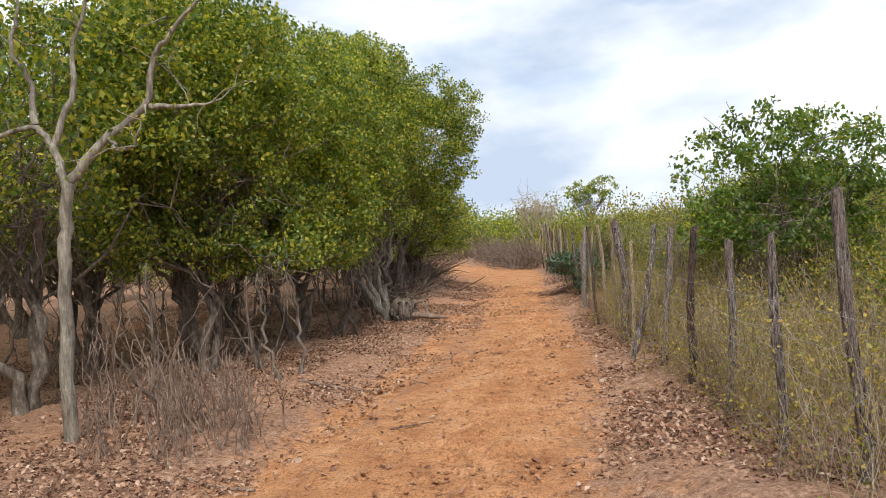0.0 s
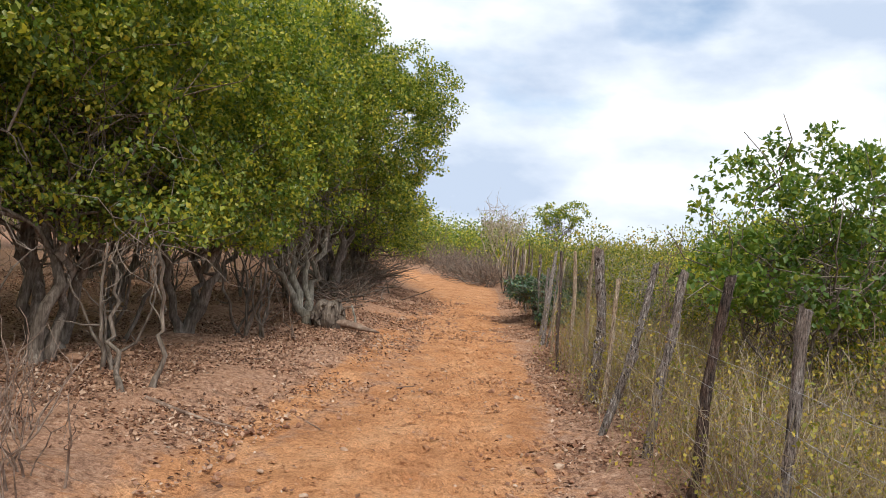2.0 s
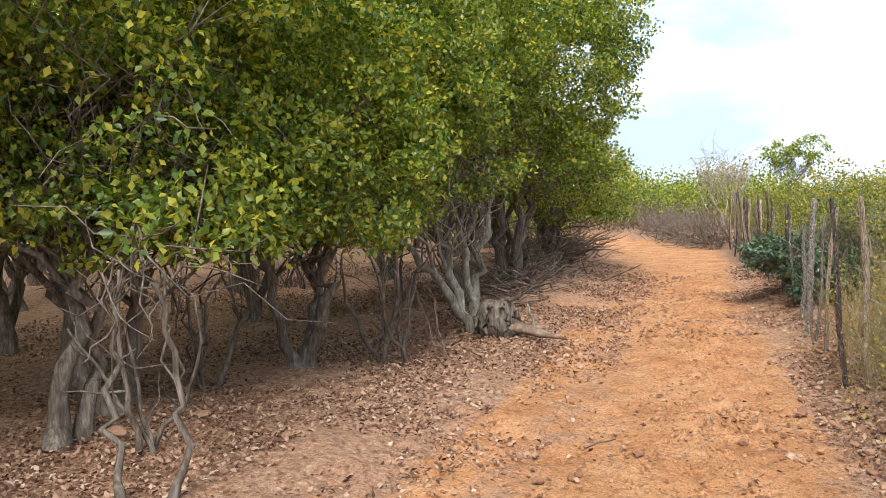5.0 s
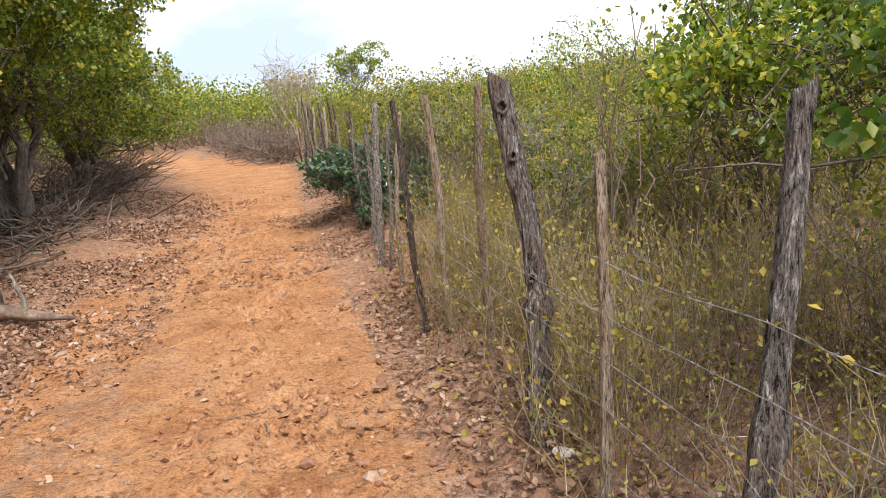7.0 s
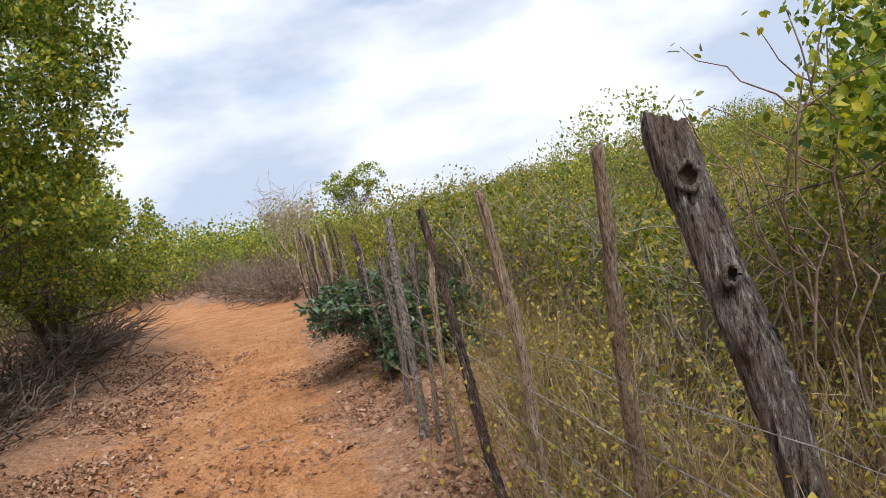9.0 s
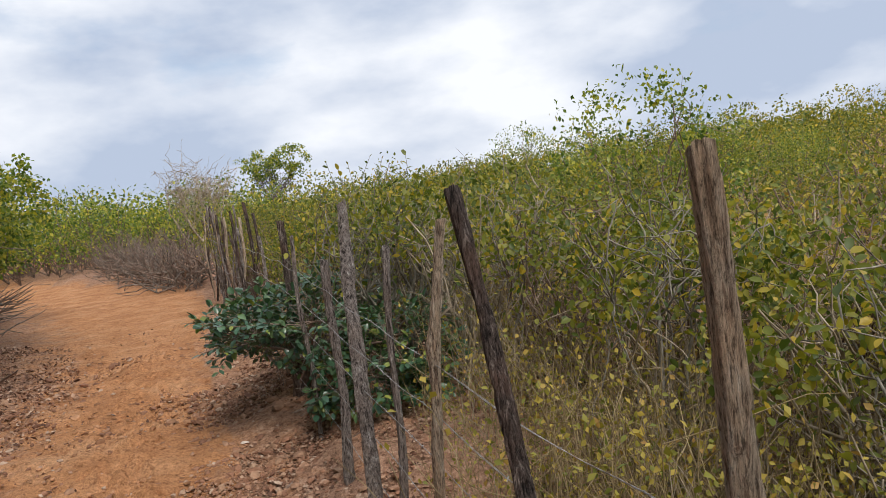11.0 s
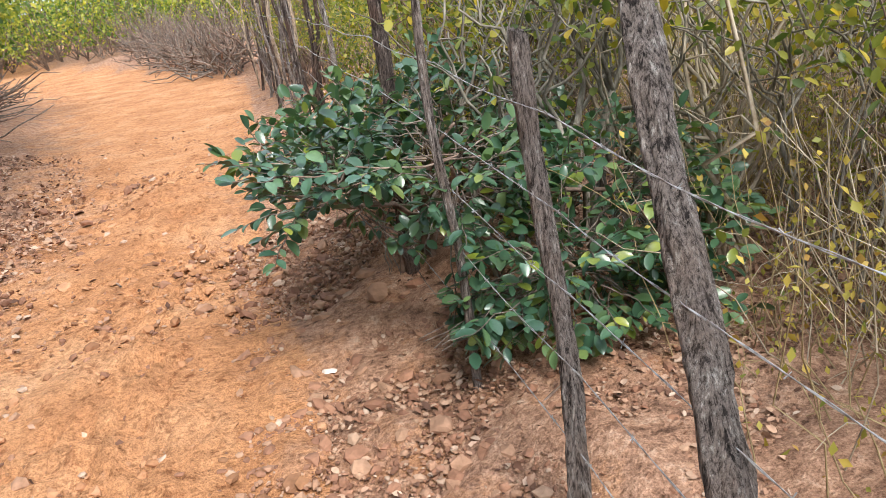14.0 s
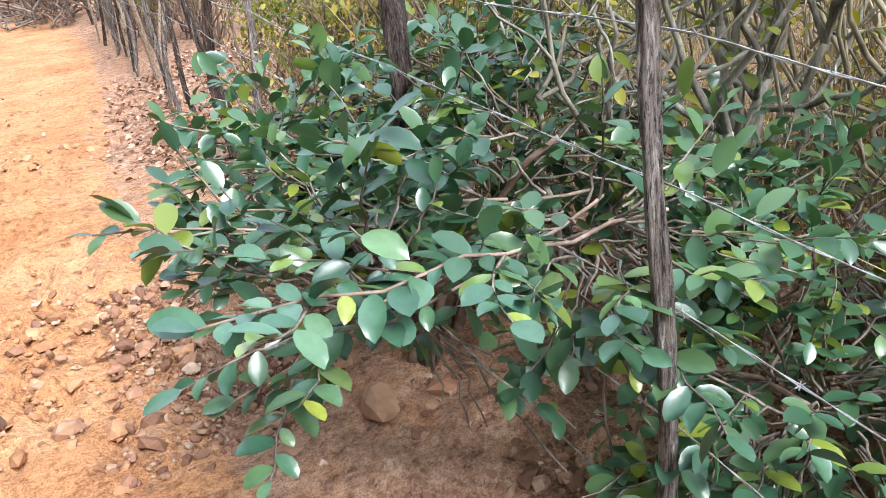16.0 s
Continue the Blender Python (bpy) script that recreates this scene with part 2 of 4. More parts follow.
class Geo:
    """Vertices and faces gathered into one mesh."""

    def __init__(self):
        self.v, self.f, self.n = [], {}, 0

    def add(self, verts, *faces):
        for fa in faces:
            fa = np.asarray(fa, dtype=np.int64)
            self.f.setdefault(fa.shape[1], []).append(fa + self.n)
        self.v.append(np.asarray(verts, dtype=np.float32))
        self.n += len(verts)

    def mesh(self, name, material, smooth=True):
        me = bpy.data.meshes.new(name)
        v = np.concatenate(self.v) if self.v else np.zeros((0, 3), np.float32)
        groups = [np.concatenate(f) for f in self.f.values()]
        loops = np.concatenate([g.ravel() for g in groups])
        sizes = np.concatenate([np.full(len(g), g.shape[1]) for g in groups])
        me.vertices.add(len(v))
        me.vertices.foreach_set("co", v.ravel())
        me.loops.add(len(loops))
        me.loops.foreach_set("vertex_index", loops.astype(np.int32))
        me.polygons.add(len(sizes))
        me.polygons.foreach_set("loop_start", np.r_[0, np.cumsum(sizes)[:-1]].astype(np.int32))
        me.polygons.foreach_set("use_smooth", np.full(len(sizes), smooth))
        me.update(calc_edges=True)
        me.materials.append(material)
        return me


def thing(name, label, category, group="", kind="", at=(0, 0, 0)):
    ob = new(name)
    ob.location = at
    ob.empty_display_size = 0.1
    return tagged(ob, label, category, group, kind)


def part(name, geo, material, parent=None, label="", smooth=True, kind=""):
    data = geo if isinstance(geo, bpy.types.Mesh) else geo.mesh(name, material, smooth)
    ob = new(name, data)
    if parent is not None:
        ob.parent = parent
    return tagged(ob, label, kind=kind)


def tube(geo, points, radii, sides=6, rough=0.0, caps=True):
    """A tapered round branch along points."""
    p = np.asarray(points, float)
    r = np.broadcast_to(np.asarray(radii, float), (len(p),))
    d = np.gradient(p, axis=0)
    d /= np.linalg.norm(d, axis=1, keepdims=True) + 1e-9
    side = np.cross(d, (0.31, 0.77, 0.13))
    side /= np.linalg.norm(side, axis=1, keepdims=True) + 1e-9
    other = np.cross(d, side)
    a = np.linspace(0, 2 * np.pi, sides, endpoint=False)
    k = np.ones((len(p), sides)) + (rng.normal(0, rough, (len(p), sides)) if rough else 0)
    ring = p[:, None] + (r[:, None] * k)[..., None] * (np.cos(a)[None, :, None] * side[:, None] + np.sin(a)[None, :, None] * other[:, None])
    i = np.arange(sides)
    j = (i + 1) % sides
    rows = np.arange(len(p) - 1)[:, None] * sides
    quads = np.stack([rows + i, rows + j, rows + sides + j, rows + sides + i], -1).reshape(-1, 4)
    v = ring.reshape(-1, 3)
    if caps:
        n = len(v)
        v = np.concatenate([v, p[-1:] + d[-1:] * r[-1] * 0.3])
        last = (len(p) - 1) * sides
        geo.add(v, quads, np.stack([last + i, last + j, np.full(sides, n)], -1))
    else:
        geo.add(v, quads)


def bent(a, b, n=6, sag=0.15, wobble=0.04):
    """Points of a bent, slightly crooked line from a to b."""
    a, b = np.asarray(a, float), np.asarray(b, float)
    t = np.linspace(0, 1, n)[:, None]
    length = np.linalg.norm(b - a)
    off = rng.normal(0, 1, 3) * sag * length * np.array([1, 1, 0.6])
    w = rng.normal(0, wobble * length, (n, 3))
    w[0] = w[-1] = 0
    return a + (b - a) * t + off * (t * (1 - t)) * 2 + w * np.sin(np.pi * t)


LEAF_SMALL = (np.array([(0, 0, 0), (-0.32, 0.5, 0.09), (0, 1, -0.04), (0.32, 0.5, 0.09)]), np.array([(0, 2, 1), (0, 3, 2)]))
LEAF_MID = (np.array([(0, 0, 0), (-0.27, 0.3, 0.07), (-0.25, 0.7, 0.05), (0, 1, -0.07), (0.25, 0.7, 0.05), (0.27, 0.3, 0.07)]), np.array([(0, 3, 2), (0, 2, 1), (0, 4, 3), (0, 5, 4)]))


def turns(n, tilt=0.7):
    """Random turns: mostly face up, tilted by about that many radians."""
    yaw, a, b = rng.uniform(0, 2 * np.pi, n), rng.normal(0, tilt, n), rng.normal(0, tilt, n)
    cy, sy, ca, sa, cb, sb = np.cos(yaw), np.sin(yaw), np.cos(a), np.sin(a), np.cos(b), np.sin(b)
    o, l = np.zeros(n), np.ones(n)
    rz = np.stack([cy, -sy, o, sy, cy, o, o, o, l], -1).reshape(n, 3, 3)
    rx = np.stack([l, o, o, o, ca, -sa, o, sa, ca], -1).reshape(n, 3, 3)
    ry = np.stack([cb, o, sb, o, l, o, -sb, o, cb], -1).reshape(n, 3, 3)
    return rz @ rx @ ry


def fuzz(n, size):
    """Offsets in a ball, with no far strays."""
    d = rng.normal(0, 1, (n, 3))
    d /= np.linalg.norm(d, axis=1, keepdims=True)
    return d * (1.75 * size * rng.uniform(0, 1, n) ** 0.4)[:, None]


def leaves(geo, places, size, tilt=0.7, shape=LEAF_SMALL, spread=0.3):
    places = np.asarray(places, float)
    n = len(places)
    s = size * rng.uniform(1 - spread, 1 + spread, n)
    v = np.einsum("nij,kj->nki", turns(n, tilt), shape[0]) * s[:, None, None] + places[:, None]
    k = len(shape[0])
    f = (shape[1][None] + (np.arange(n) * k)[:, None, None]).reshape(-1, 3)
    geo.add(v.reshape(-1, 3), f)


# ---- ground ----


def smooth(a, b, x):
    t = np.clip((x - a) / (b - a), 0, 1)
    return t * t * (3 - 2 * t)


def path_left(y):
    return np.interp(y, [-4, 2, 4, 6.5, 8.5, 11, 14, 17, 20, 23, 26, 32, 40], [-2.3, -2.0, -1.7, -1.3, -0.7, -0.62, -0.6, -0.4, -0.75, -1.3, -2.0, -4.0, -8.0])


def path_right(y):
    return np.interp(y, [-4, 2, 4, 8, 11, 14, 17, 20, 23, 26, 32, 40], [0.2, 0.35, 0.65, 0.98, 0.9, 0.85, 0.8, 1.0, 1.1, 0.8, -1.6, -5.5])


def lie(x, y):
    """The height of the ground, without its small bumps."""
    x, y = np.asarray(x, float), np.asarray(y, float)
    z = np.interp(y, [-60, -4, 4, 10, 11.5, 13, 14, 16, 20, 26, 40, 80, 300], [-0.6, -0.32, -0.19, -0.09, 0.0, 0.12, 0.18, 0.25, 0.36, 0.5, 0.75, 1.5, 4.0])
    xl, xr = path_left(y), path_right(y)
    z = z + (0.13 + 0.04 * smooth(9, 12, y)) * smooth(0.0, 0.9, x - xr) + 0.14 * smooth(0.1, 1.6, xl - x)
    far = smooth(8, 90, x)
    return z + far * (1.0 + 3.5 * smooth(20, 110, y)) + 7 * smooth(60, 260, x) * smooth(0, 120, y)


def ground_height(x, y):
    return float(lie(x, y))


def build_ground():
    def axis(lo, hi, step, far):
        core = np.arange(lo, hi + step / 2, step)
        grow = np.cumsum(step * 1.17 ** np.arange(1, 60))
        grow = grow[grow < far]
        return np.r_[lo - grow[::-1], core, hi + grow]

    xs, ys = axis(-3.2, 2.4, 0.034, 900), axis(-1.0, 18.0, 0.042, 900)
    x, y = np.meshgrid(xs, ys)
    z = lie(x, y)
    xl, xr = path_left(y), path_right(y)
    inside = smooth(-0.1, 0.45, x - xl) * smooth(-0.1, 0.45, xr - x)
    near = np.exp(-((np.maximum(np.abs(x) - 6, 0) / 6) ** 2)) * np.exp(-((np.maximum(np.abs(y - 10) - 14, 0) / 8) ** 2))
    n1 = np.zeros(x.shape)
    for k, (a, b) in enumerate(((0.8, 0.03), (2.1, 0.018), (5.5, 0.013), (12.0, 0.008))):
        for _ in range(5):
            th, ph, st = rng.uniform(0, np.pi), rng.uniform(0, 6.28, 2), rng.uniform(0.7, 1.4)
            u, w = x * np.cos(th) + y * np.sin(th), -x * np.sin(th) + y * np.cos(th)
            n1 += b * 0.55 * np.sin(u * a * st * 2.2 + ph[0] + 1.3 * np.sin(w * a * 0.9)) * np.cos(w * a * st * 1.7 + ph[1])
    z = z + n1 * near * (0.6 + 0.4 * (1 - inside))
    # trodden hollows along the track
    for _ in range(620):
        py = rng.uniform(-1, 18)
        px = path_left(py) + (path_right(py) - path_left(py)) * np.clip(rng.normal(0.56, 0.13), 0, 1)
        ang, ra, rb = rng.normal(1.5, 0.6), rng.uniform(0.04, 0.12), rng.uniform(0.025, 0.05)
        i0, i1 = np.searchsorted(ys, (py - 0.5, py + 0.5))
        j0, j1 = np.searchsorted(xs, (px - 0.5, px + 0.5))
        gx, gy = x[i0:i1, j0:j1] - px, y[i0:i1, j0:j1] - py
        e = ((gx * np.cos(ang) + gy * np.sin(ang)) / ra) ** 2 + ((-gx * np.sin(ang) + gy * np.cos(ang)) / rb) ** 2
        z[i0:i1, j0:j1] += -0.03 * np.exp(-e) + 0.016 * np.exp(-((np.sqrt(e) - 1.7) ** 2) * 3)
    geo = Geo()
    ny, nx = x.shape
    idx = np.arange(ny * nx).reshape(ny, nx)
    quads = np.stack([idx[:-1, :-1], idx[:-1, 1:], idx[1:, 1:], idx[1:, :-1]], -1).reshape(-1, 4)
    geo.add(np.stack([x, y, z], -1).reshape(-1, 3), quads)
    me = geo.mesh("ground", M_GROUND)
    # bare sand on the track, and on a fainter side track to the west of it
    side = np.exp(-(((x - np.interp(y, [-4, 3, 6.5, 9, 11.5, 14], [-2.2, -1.9, -1.5, -1.25, -1.2, -0.9])) / 0.17) ** 2)) * smooth(13.5, 11, y)
    verge = np.exp(-((np.maximum(np.maximum(xl - x, x - xr), 0) / 0.75) ** 2))
    sand = np.clip(np.maximum(inside, 0.95 * side) + np.where(x > xr, 0.28, 0.42 + 0.25 * smooth(6, 9, y)) * verge * (1 - inside), 0, 1)
    attr = me.attributes.new("sand", "FLOAT", "POINT")
    attr.data.foreach_set("value", sand.ravel().astype(np.float32))
    return tagged(new("ground", me), "orange sandy dirt track with leaf-littered brown soil beside it", "ground", kind="structure")


ground = build_ground()

# ---- trees of the grove ----


def crown_points(blobs, count, rough=0.09):
    """Places of leaf clusters in the rounded masses of a crown, more of them near the outside."""
    vol = np.array([b[1][0] * b[1][1] * b[1][2] for b in blobs])
    pick = rng.choice(len(blobs), count, p=vol / vol.sum())
    c, r = np.array([b[0] for b in blobs])[pick], np.array([b[1] for b in blobs])[pick]
    d = rng.normal(0, 1, (count, 3))
    d /= np.linalg.norm(d, axis=1, keepdims=True)
    far = rng.uniform(0.3, 1, count) ** 0.35 * (1 + np.clip(rng.normal(0, rough, count), -0.2, 0.14))
    return c + d * r * far[:, None]


def build_tree(name, base, stems, blobs, label, clusters=420, per=34, leaf=0.062, radius=0.075, cluster=0.12, bark=None, leafmat=None, limbs=14, twigs=60, group="", category="tree"):
    """stems: where each trunk ends, from the base. blobs: (centre, radii) of the crown, from the base."""
    x, y = base
    root = thing(name, label, category, group, at=(x, y, ground_height(x, y) - 0.04))
    bark, leafmat = bark or M_BARK, leafmat or M_LEAF
    spots = crown_points(blobs, clusters)
    ends = []
    for n, end in enumerate(stems):
        g = Geo()
        foot = rng.normal(0, 0.07, 3) * (1, 1, 0)
        pts = bent(foot, end, 11, 0.1, 0.03)
        rr = radius * rng.uniform(0.75, 1.15)
        prof = np.linspace(1, 0.5, 11) * rr
        prof[0] *= 1.5
        prof[1] *= 1.15
        tube(g, pts, prof, 9, 0.07)
        part("trunk", g, bark, root)
        ends += [(pts[k], prof[k]) for k in (5, 7, 9, 10)]
    twig = Geo()
    for k in range(twigs):
        p, r = ends[rng.integers(len(ends))]
        goal = spots[rng.integers(len(spots))]
        for _ in range(4):
            other = spots[rng.integers(len(spots))]
            if np.linalg.norm(other - p) < np.linalg.norm(goal - p):
                goal = other
        line = bent(p, goal, 8, 0.2, 0.05)
        w = r * rng.uniform(0.35, 0.6)
        if k < limbs:
            g = Geo()
            tube(g, line, np.linspace(w, 0.007, 8), 6, 0.06)
            part("limb", g, bark, root)
        else:
            tube(twig, line, np.linspace(w * 0.6, 0.005, 8), 4)
        for _ in range(3):
            q = line[rng.integers(3, 8)]
            tube(twig, bent(q, q + rng.normal(0, 0.33, 3), 5, 0.2, 0.06), np.linspace(0.008, 0.003, 5), 4)
    part("twig_growth", twig, bark, root, kind="stuff")
    if per:
        g = Geo()
        places = np.repeat(spots, per, 0) + fuzz(len(spots) * per, cluster) * (1, 1, 0.8)
        places = places[places[:, 2] > 0.3]
        leaves(g, places, leaf, 0.85)
        part("crown", g, leafmat, root, "dense small green leaves, some turning yellow")
    return root


GROVE = "grove beside the track"
TREE_LABEL = "multi-stemmed dryland tree with grey trunks and dense small green leaves"
build_tree("grove_tree", (-2.85, 15.5), [(-0.5, 0.1, 2.2), (0.1, -0.2, 2.4), (0.5, 0.2, 2.3), (-0.9, -0.3, 1.9), (0.3, 0.5, 2.0), (-0.2, -0.4, 2.1)],
           [((0.8, -0.2, 3.6), (1.45, 1.6, 1.5)), ((1.2, -0.1, 4.0), (1.0, 1.1, 0.9)), ((-0.6, 0, 4.6), (1.6, 1.7, 1.9)), ((0.85, 0.1, 2.2), (1.15, 1.5, 0.9)), ((1.75, -0.1, 4.45), (0.75, 0.8, 0.6)), ((1.3, 0.2, 5.0), (0.8, 0.8, 0.5))], TREE_LABEL, 980, 70, radius=0.09, group=GROVE)
build_tree("grove_tree", (-3.05, 13.6), [(-0.4, 0.1, 2.0), (0.3, -0.3, 2.1), (-0.1, 0.3, 2.2)], [((0.0, 0, 3.4), (1.4, 1.5, 1.7)), ((-0.7, 0, 4.6), (1.6, 1.6, 1.4))], TREE_LABEL, 460, 76, group=GROVE)
build_tree("grove_tree", (-3.75, 9.3), [(-0.3, 0.1, 1.9), (0.35, -0.2, 2.0), (0.1, 0.4, 2.1)], [((0.5, 0.2, 2.3), (1.15, 1.4, 1.1)), ((0.75, -0.2, 1.75), (1.0, 1.0, 0.5)), ((-0.3, -0.9, 1.8), (1.0, 0.8, 0.5)), ((-0.1, 0, 3.7), (1.7, 1.7, 1.6)), ((0.6, 0.8, 3.3), (1.3, 1.3, 1.3))], TREE_LABEL, 720, 72, group=GROVE)
build_tree("grove_tree", (-4.45, 7.6), [(-0.3, 0.1, 1.9), (0.3, -0.2, 2.1), (-0.2, -0.4, 1.8)], [((0.5, 0, 2.1), (1.2, 1.3, 0.85)), ((0.1, 0, 3.6), (1.7, 1.7, 1.6)), ((1.15, 0.3, 1.9), (0.75, 0.9, 0.65)), ((0.2, -0.8, 1.7), (1.1, 0.7, 0.5))], TREE_LABEL, 720, 70, group=GROVE)
build_tree("grove_tree", (-4.15, 6.8), [(-0.2, 0.1, 2.1), (0.25, -0.1, 1.9)], [((0.1, -0.1, 3.7), (1.5, 1.4, 1.5)), ((-0.6, -0.2, 1.95), (0.9, 0.8, 0.5))], TREE_LABEL, 420, 66, group=GROVE)
build_tree("grove_tree", (-5.9, 7.3), [(-0.3, 0.1, 2.0), (0.4, 0.2, 2.2), (0.0, -0.4, 2.0)], [((0, 0, 3.4), (1.9, 1.9, 1.9))], TREE_LABEL, 480, 34, group=GROVE)
grove_a = build_tree("grove_tree", (-5.6, 11.8), [(-0.4, 0, 2.2), (0.4, 0.2, 2.1), (0.0, -0.4, 2.3)], [((0, 0, 3.7), (2.1, 2.1, 2.2))], TREE_LABEL, 420, 36, 0.075, group=GROVE)
grove_b = build_tree("grove_tree", (-5.3, 4.6), [(-0.4, 0, 2.2), (0.4, 0.1, 2.4), (0.1, 0.4, 2.3)], [((0, 0, 3.9), (1.9, 1.8, 2.0))], TREE_LABEL, 400, 36, 0.075, group=GROVE)
# the southern copies (y below 3) are unseen, added to shade the grove
for bx, by, turn, src in ((-7.6, 9.6, 40, grove_a), (-8.3, 5.6, 130, grove_b), (-7.4, 14.2, 220, grove_a), (-10.4, 8.0, 310, grove_a), (-10.2, 12.2, 80, grove_b), (-5.2, 15.9, 170, grove_b),
                          (-7.0, 2.2, 260, grove_b), (-9.8, 3.6, 20, grove_a), (-13, 10, 200, grove_a), (-13, 5.5, 10, grove_b), (-12.6, 15, 120, grove_a), (-9, 18, 60, grove_b), (-16, 8, 90, grove_b), (-16.5, 13.5, 10, grove_a), (-16, 3, 150, grove_a), (-9.5, -0.5, 40, grove_a), (-13, -1, 140, grove_b), (-6.8, -3.0, 200, grove_b), (-11, -4.5, 300, grove_a), (-19, 9, 30, grove_a), (-20, 16, 60, grove_b), (-12, 20, 20, grove_a), (-17, 20, 120, grove_b)):
    copy_thing(src, pose(bx, by, ground_height(bx, by) - 0.04, 0, 0, turn))

build_tree("grove_tree", (-2.7, 19.2), [(-0.3, 0, 1.4), (0.3, 0.2, 1.5), (0.1, -0.3, 1.3)], [((0.5, 0, 1.7), (1.35, 1.5, 0.9)), ((-0.3, 0, 2.7), (1.5, 1.6, 1.0))], TREE_LABEL, 330, 60, group=GROVE)
build_tree("grove_tree", (-3.3, 22.6), [(-0.3, 0, 1.6), (0.3, 0.2, 1.7), (0.1, -0.3, 1.5)], [((0.5, 0, 2.0), (1.6, 1.5, 1.1)), ((-0.2, 0, 3.0), (1.5, 1.6, 0.9))], TREE_LABEL, 300, 56, leaf=0.08, group=GROVE)
build_tree("crooked_sapling", (-2.85, 5.9), [(0.12, 0.05, 1.25), (-0.35, 0.3, 1.1)], [((0.2, 0.4, 1.7), (0.6, 0.6, 0.35))], "crooked pale sapling with a dead forked branch at its foot", 22, 30, radius=0.026, bark=M_BARK, limbs=5, twigs=7, group=GROVE)
# the hollow stump tree by the track
stump_tree = build_tree("hollow_stump_tree", (-2.4, 11.5), [(-0.75, 0.2, 1.7), (-0.35, 0.5, 2.0), (-1.05, -0.2, 1.4), (0.1, 0.7, 1.8)],
                        [((-1.0, 0.3, 3.0), (1.4, 1.3, 1.2)), ((-0.5, 0.6, 4.2), (1.3, 1.3, 1.3)), ((-0.4, 0.2, 2.1), (0.9, 0.9, 0.6))], "leaning pale-stemmed tree growing from a hollow black stump", 520, 70, radius=0.07, bark=M_BARK_PALE, group=GROVE)


def build_stump():
    """A short hollow log at the foot of the stems, its open end towards the track."""
    g = Geo()
    axis = np.array([(-0.1, 0.24, 0.1), (-0.04, 0.12, 0.17), (0.04, -0.02, 0.21), (0.1, -0.14, 0.22), (0.13, -0.22, 0.22), (0.12, -0.2, 0.22)])
    tube(g, axis, np.array([0.15, 0.21, 0.25, 0.26, 0.23, 0.14]), 26, 0.09, caps=False)
    part("stump", g, M_BARK, stump_tree, "grey hollow log end")
    # the inside of the log, in a near-black wood colour of its own
    g = Geo()
    tube(g, np.array([(0.131, -0.225, 0.22), (0.1, -0.14, 0.21), (0.075, -0.09, 0.2), (0.05, -0.04, 0.19)]), np.array([0.12, 0.12, 0.1, 0.06]), 20, 0.2)
    part("hollow", g, M_DARK_WOOD, stump_tree, "near-black hollow")
    g = Geo()
    tube(g, np.array([(0.2, -0.1, 0.14), (0.4, -0.15, 0.13), (0.6, -0.25, 0.1), (0.75, -0.3, 0.08), (0.92, -0.36, 0.06)]), np.array([0.075, 0.06, 0.045, 0.032, 0.014]), 9, 0.1)
    part("root", g, M_TWIG, stump_tree, "red-brown root lying on the soil")
    g = Geo()
    tube(g, bent((0.5, -0.1, 0.12), (0.42, -0.05, 0.42), 6, 0.1, 0.03), np.linspace(0.022, 0.01, 6), 7, 0.1)
    part("branch_stub", g, M_BARK_PALE, stump_tree, "pale broken branch stub")
    for _ in range(13):
        a = rng.uniform(0, 6.28)
        rim = np.array((0.13 + 0.22 * math.cos(a) * 0.88, -0.22 + 0.22 * math.cos(a) * 0.47, 0.22 + 0.22 * math.sin(a)))
        g = Geo()
        tube(g, bent(rim - (0.05, -0.12, 0), rim + rng.normal(0, 0.05, 3) + (0.01, -0.05, -0.02), 7, 0.2, 0.06), np.linspace(0.05, 0.012, 7), 8, 0.15)
        part("splinter", g, M_BARK, stump_tree)
    for ob in stump_tree.children:
        if ob.name.split(".")[0] in ("stump", "hollow", "root", "branch_stub", "splinter"):
            ob.location = (0.24, -0.12, -0.02)


build_stump()

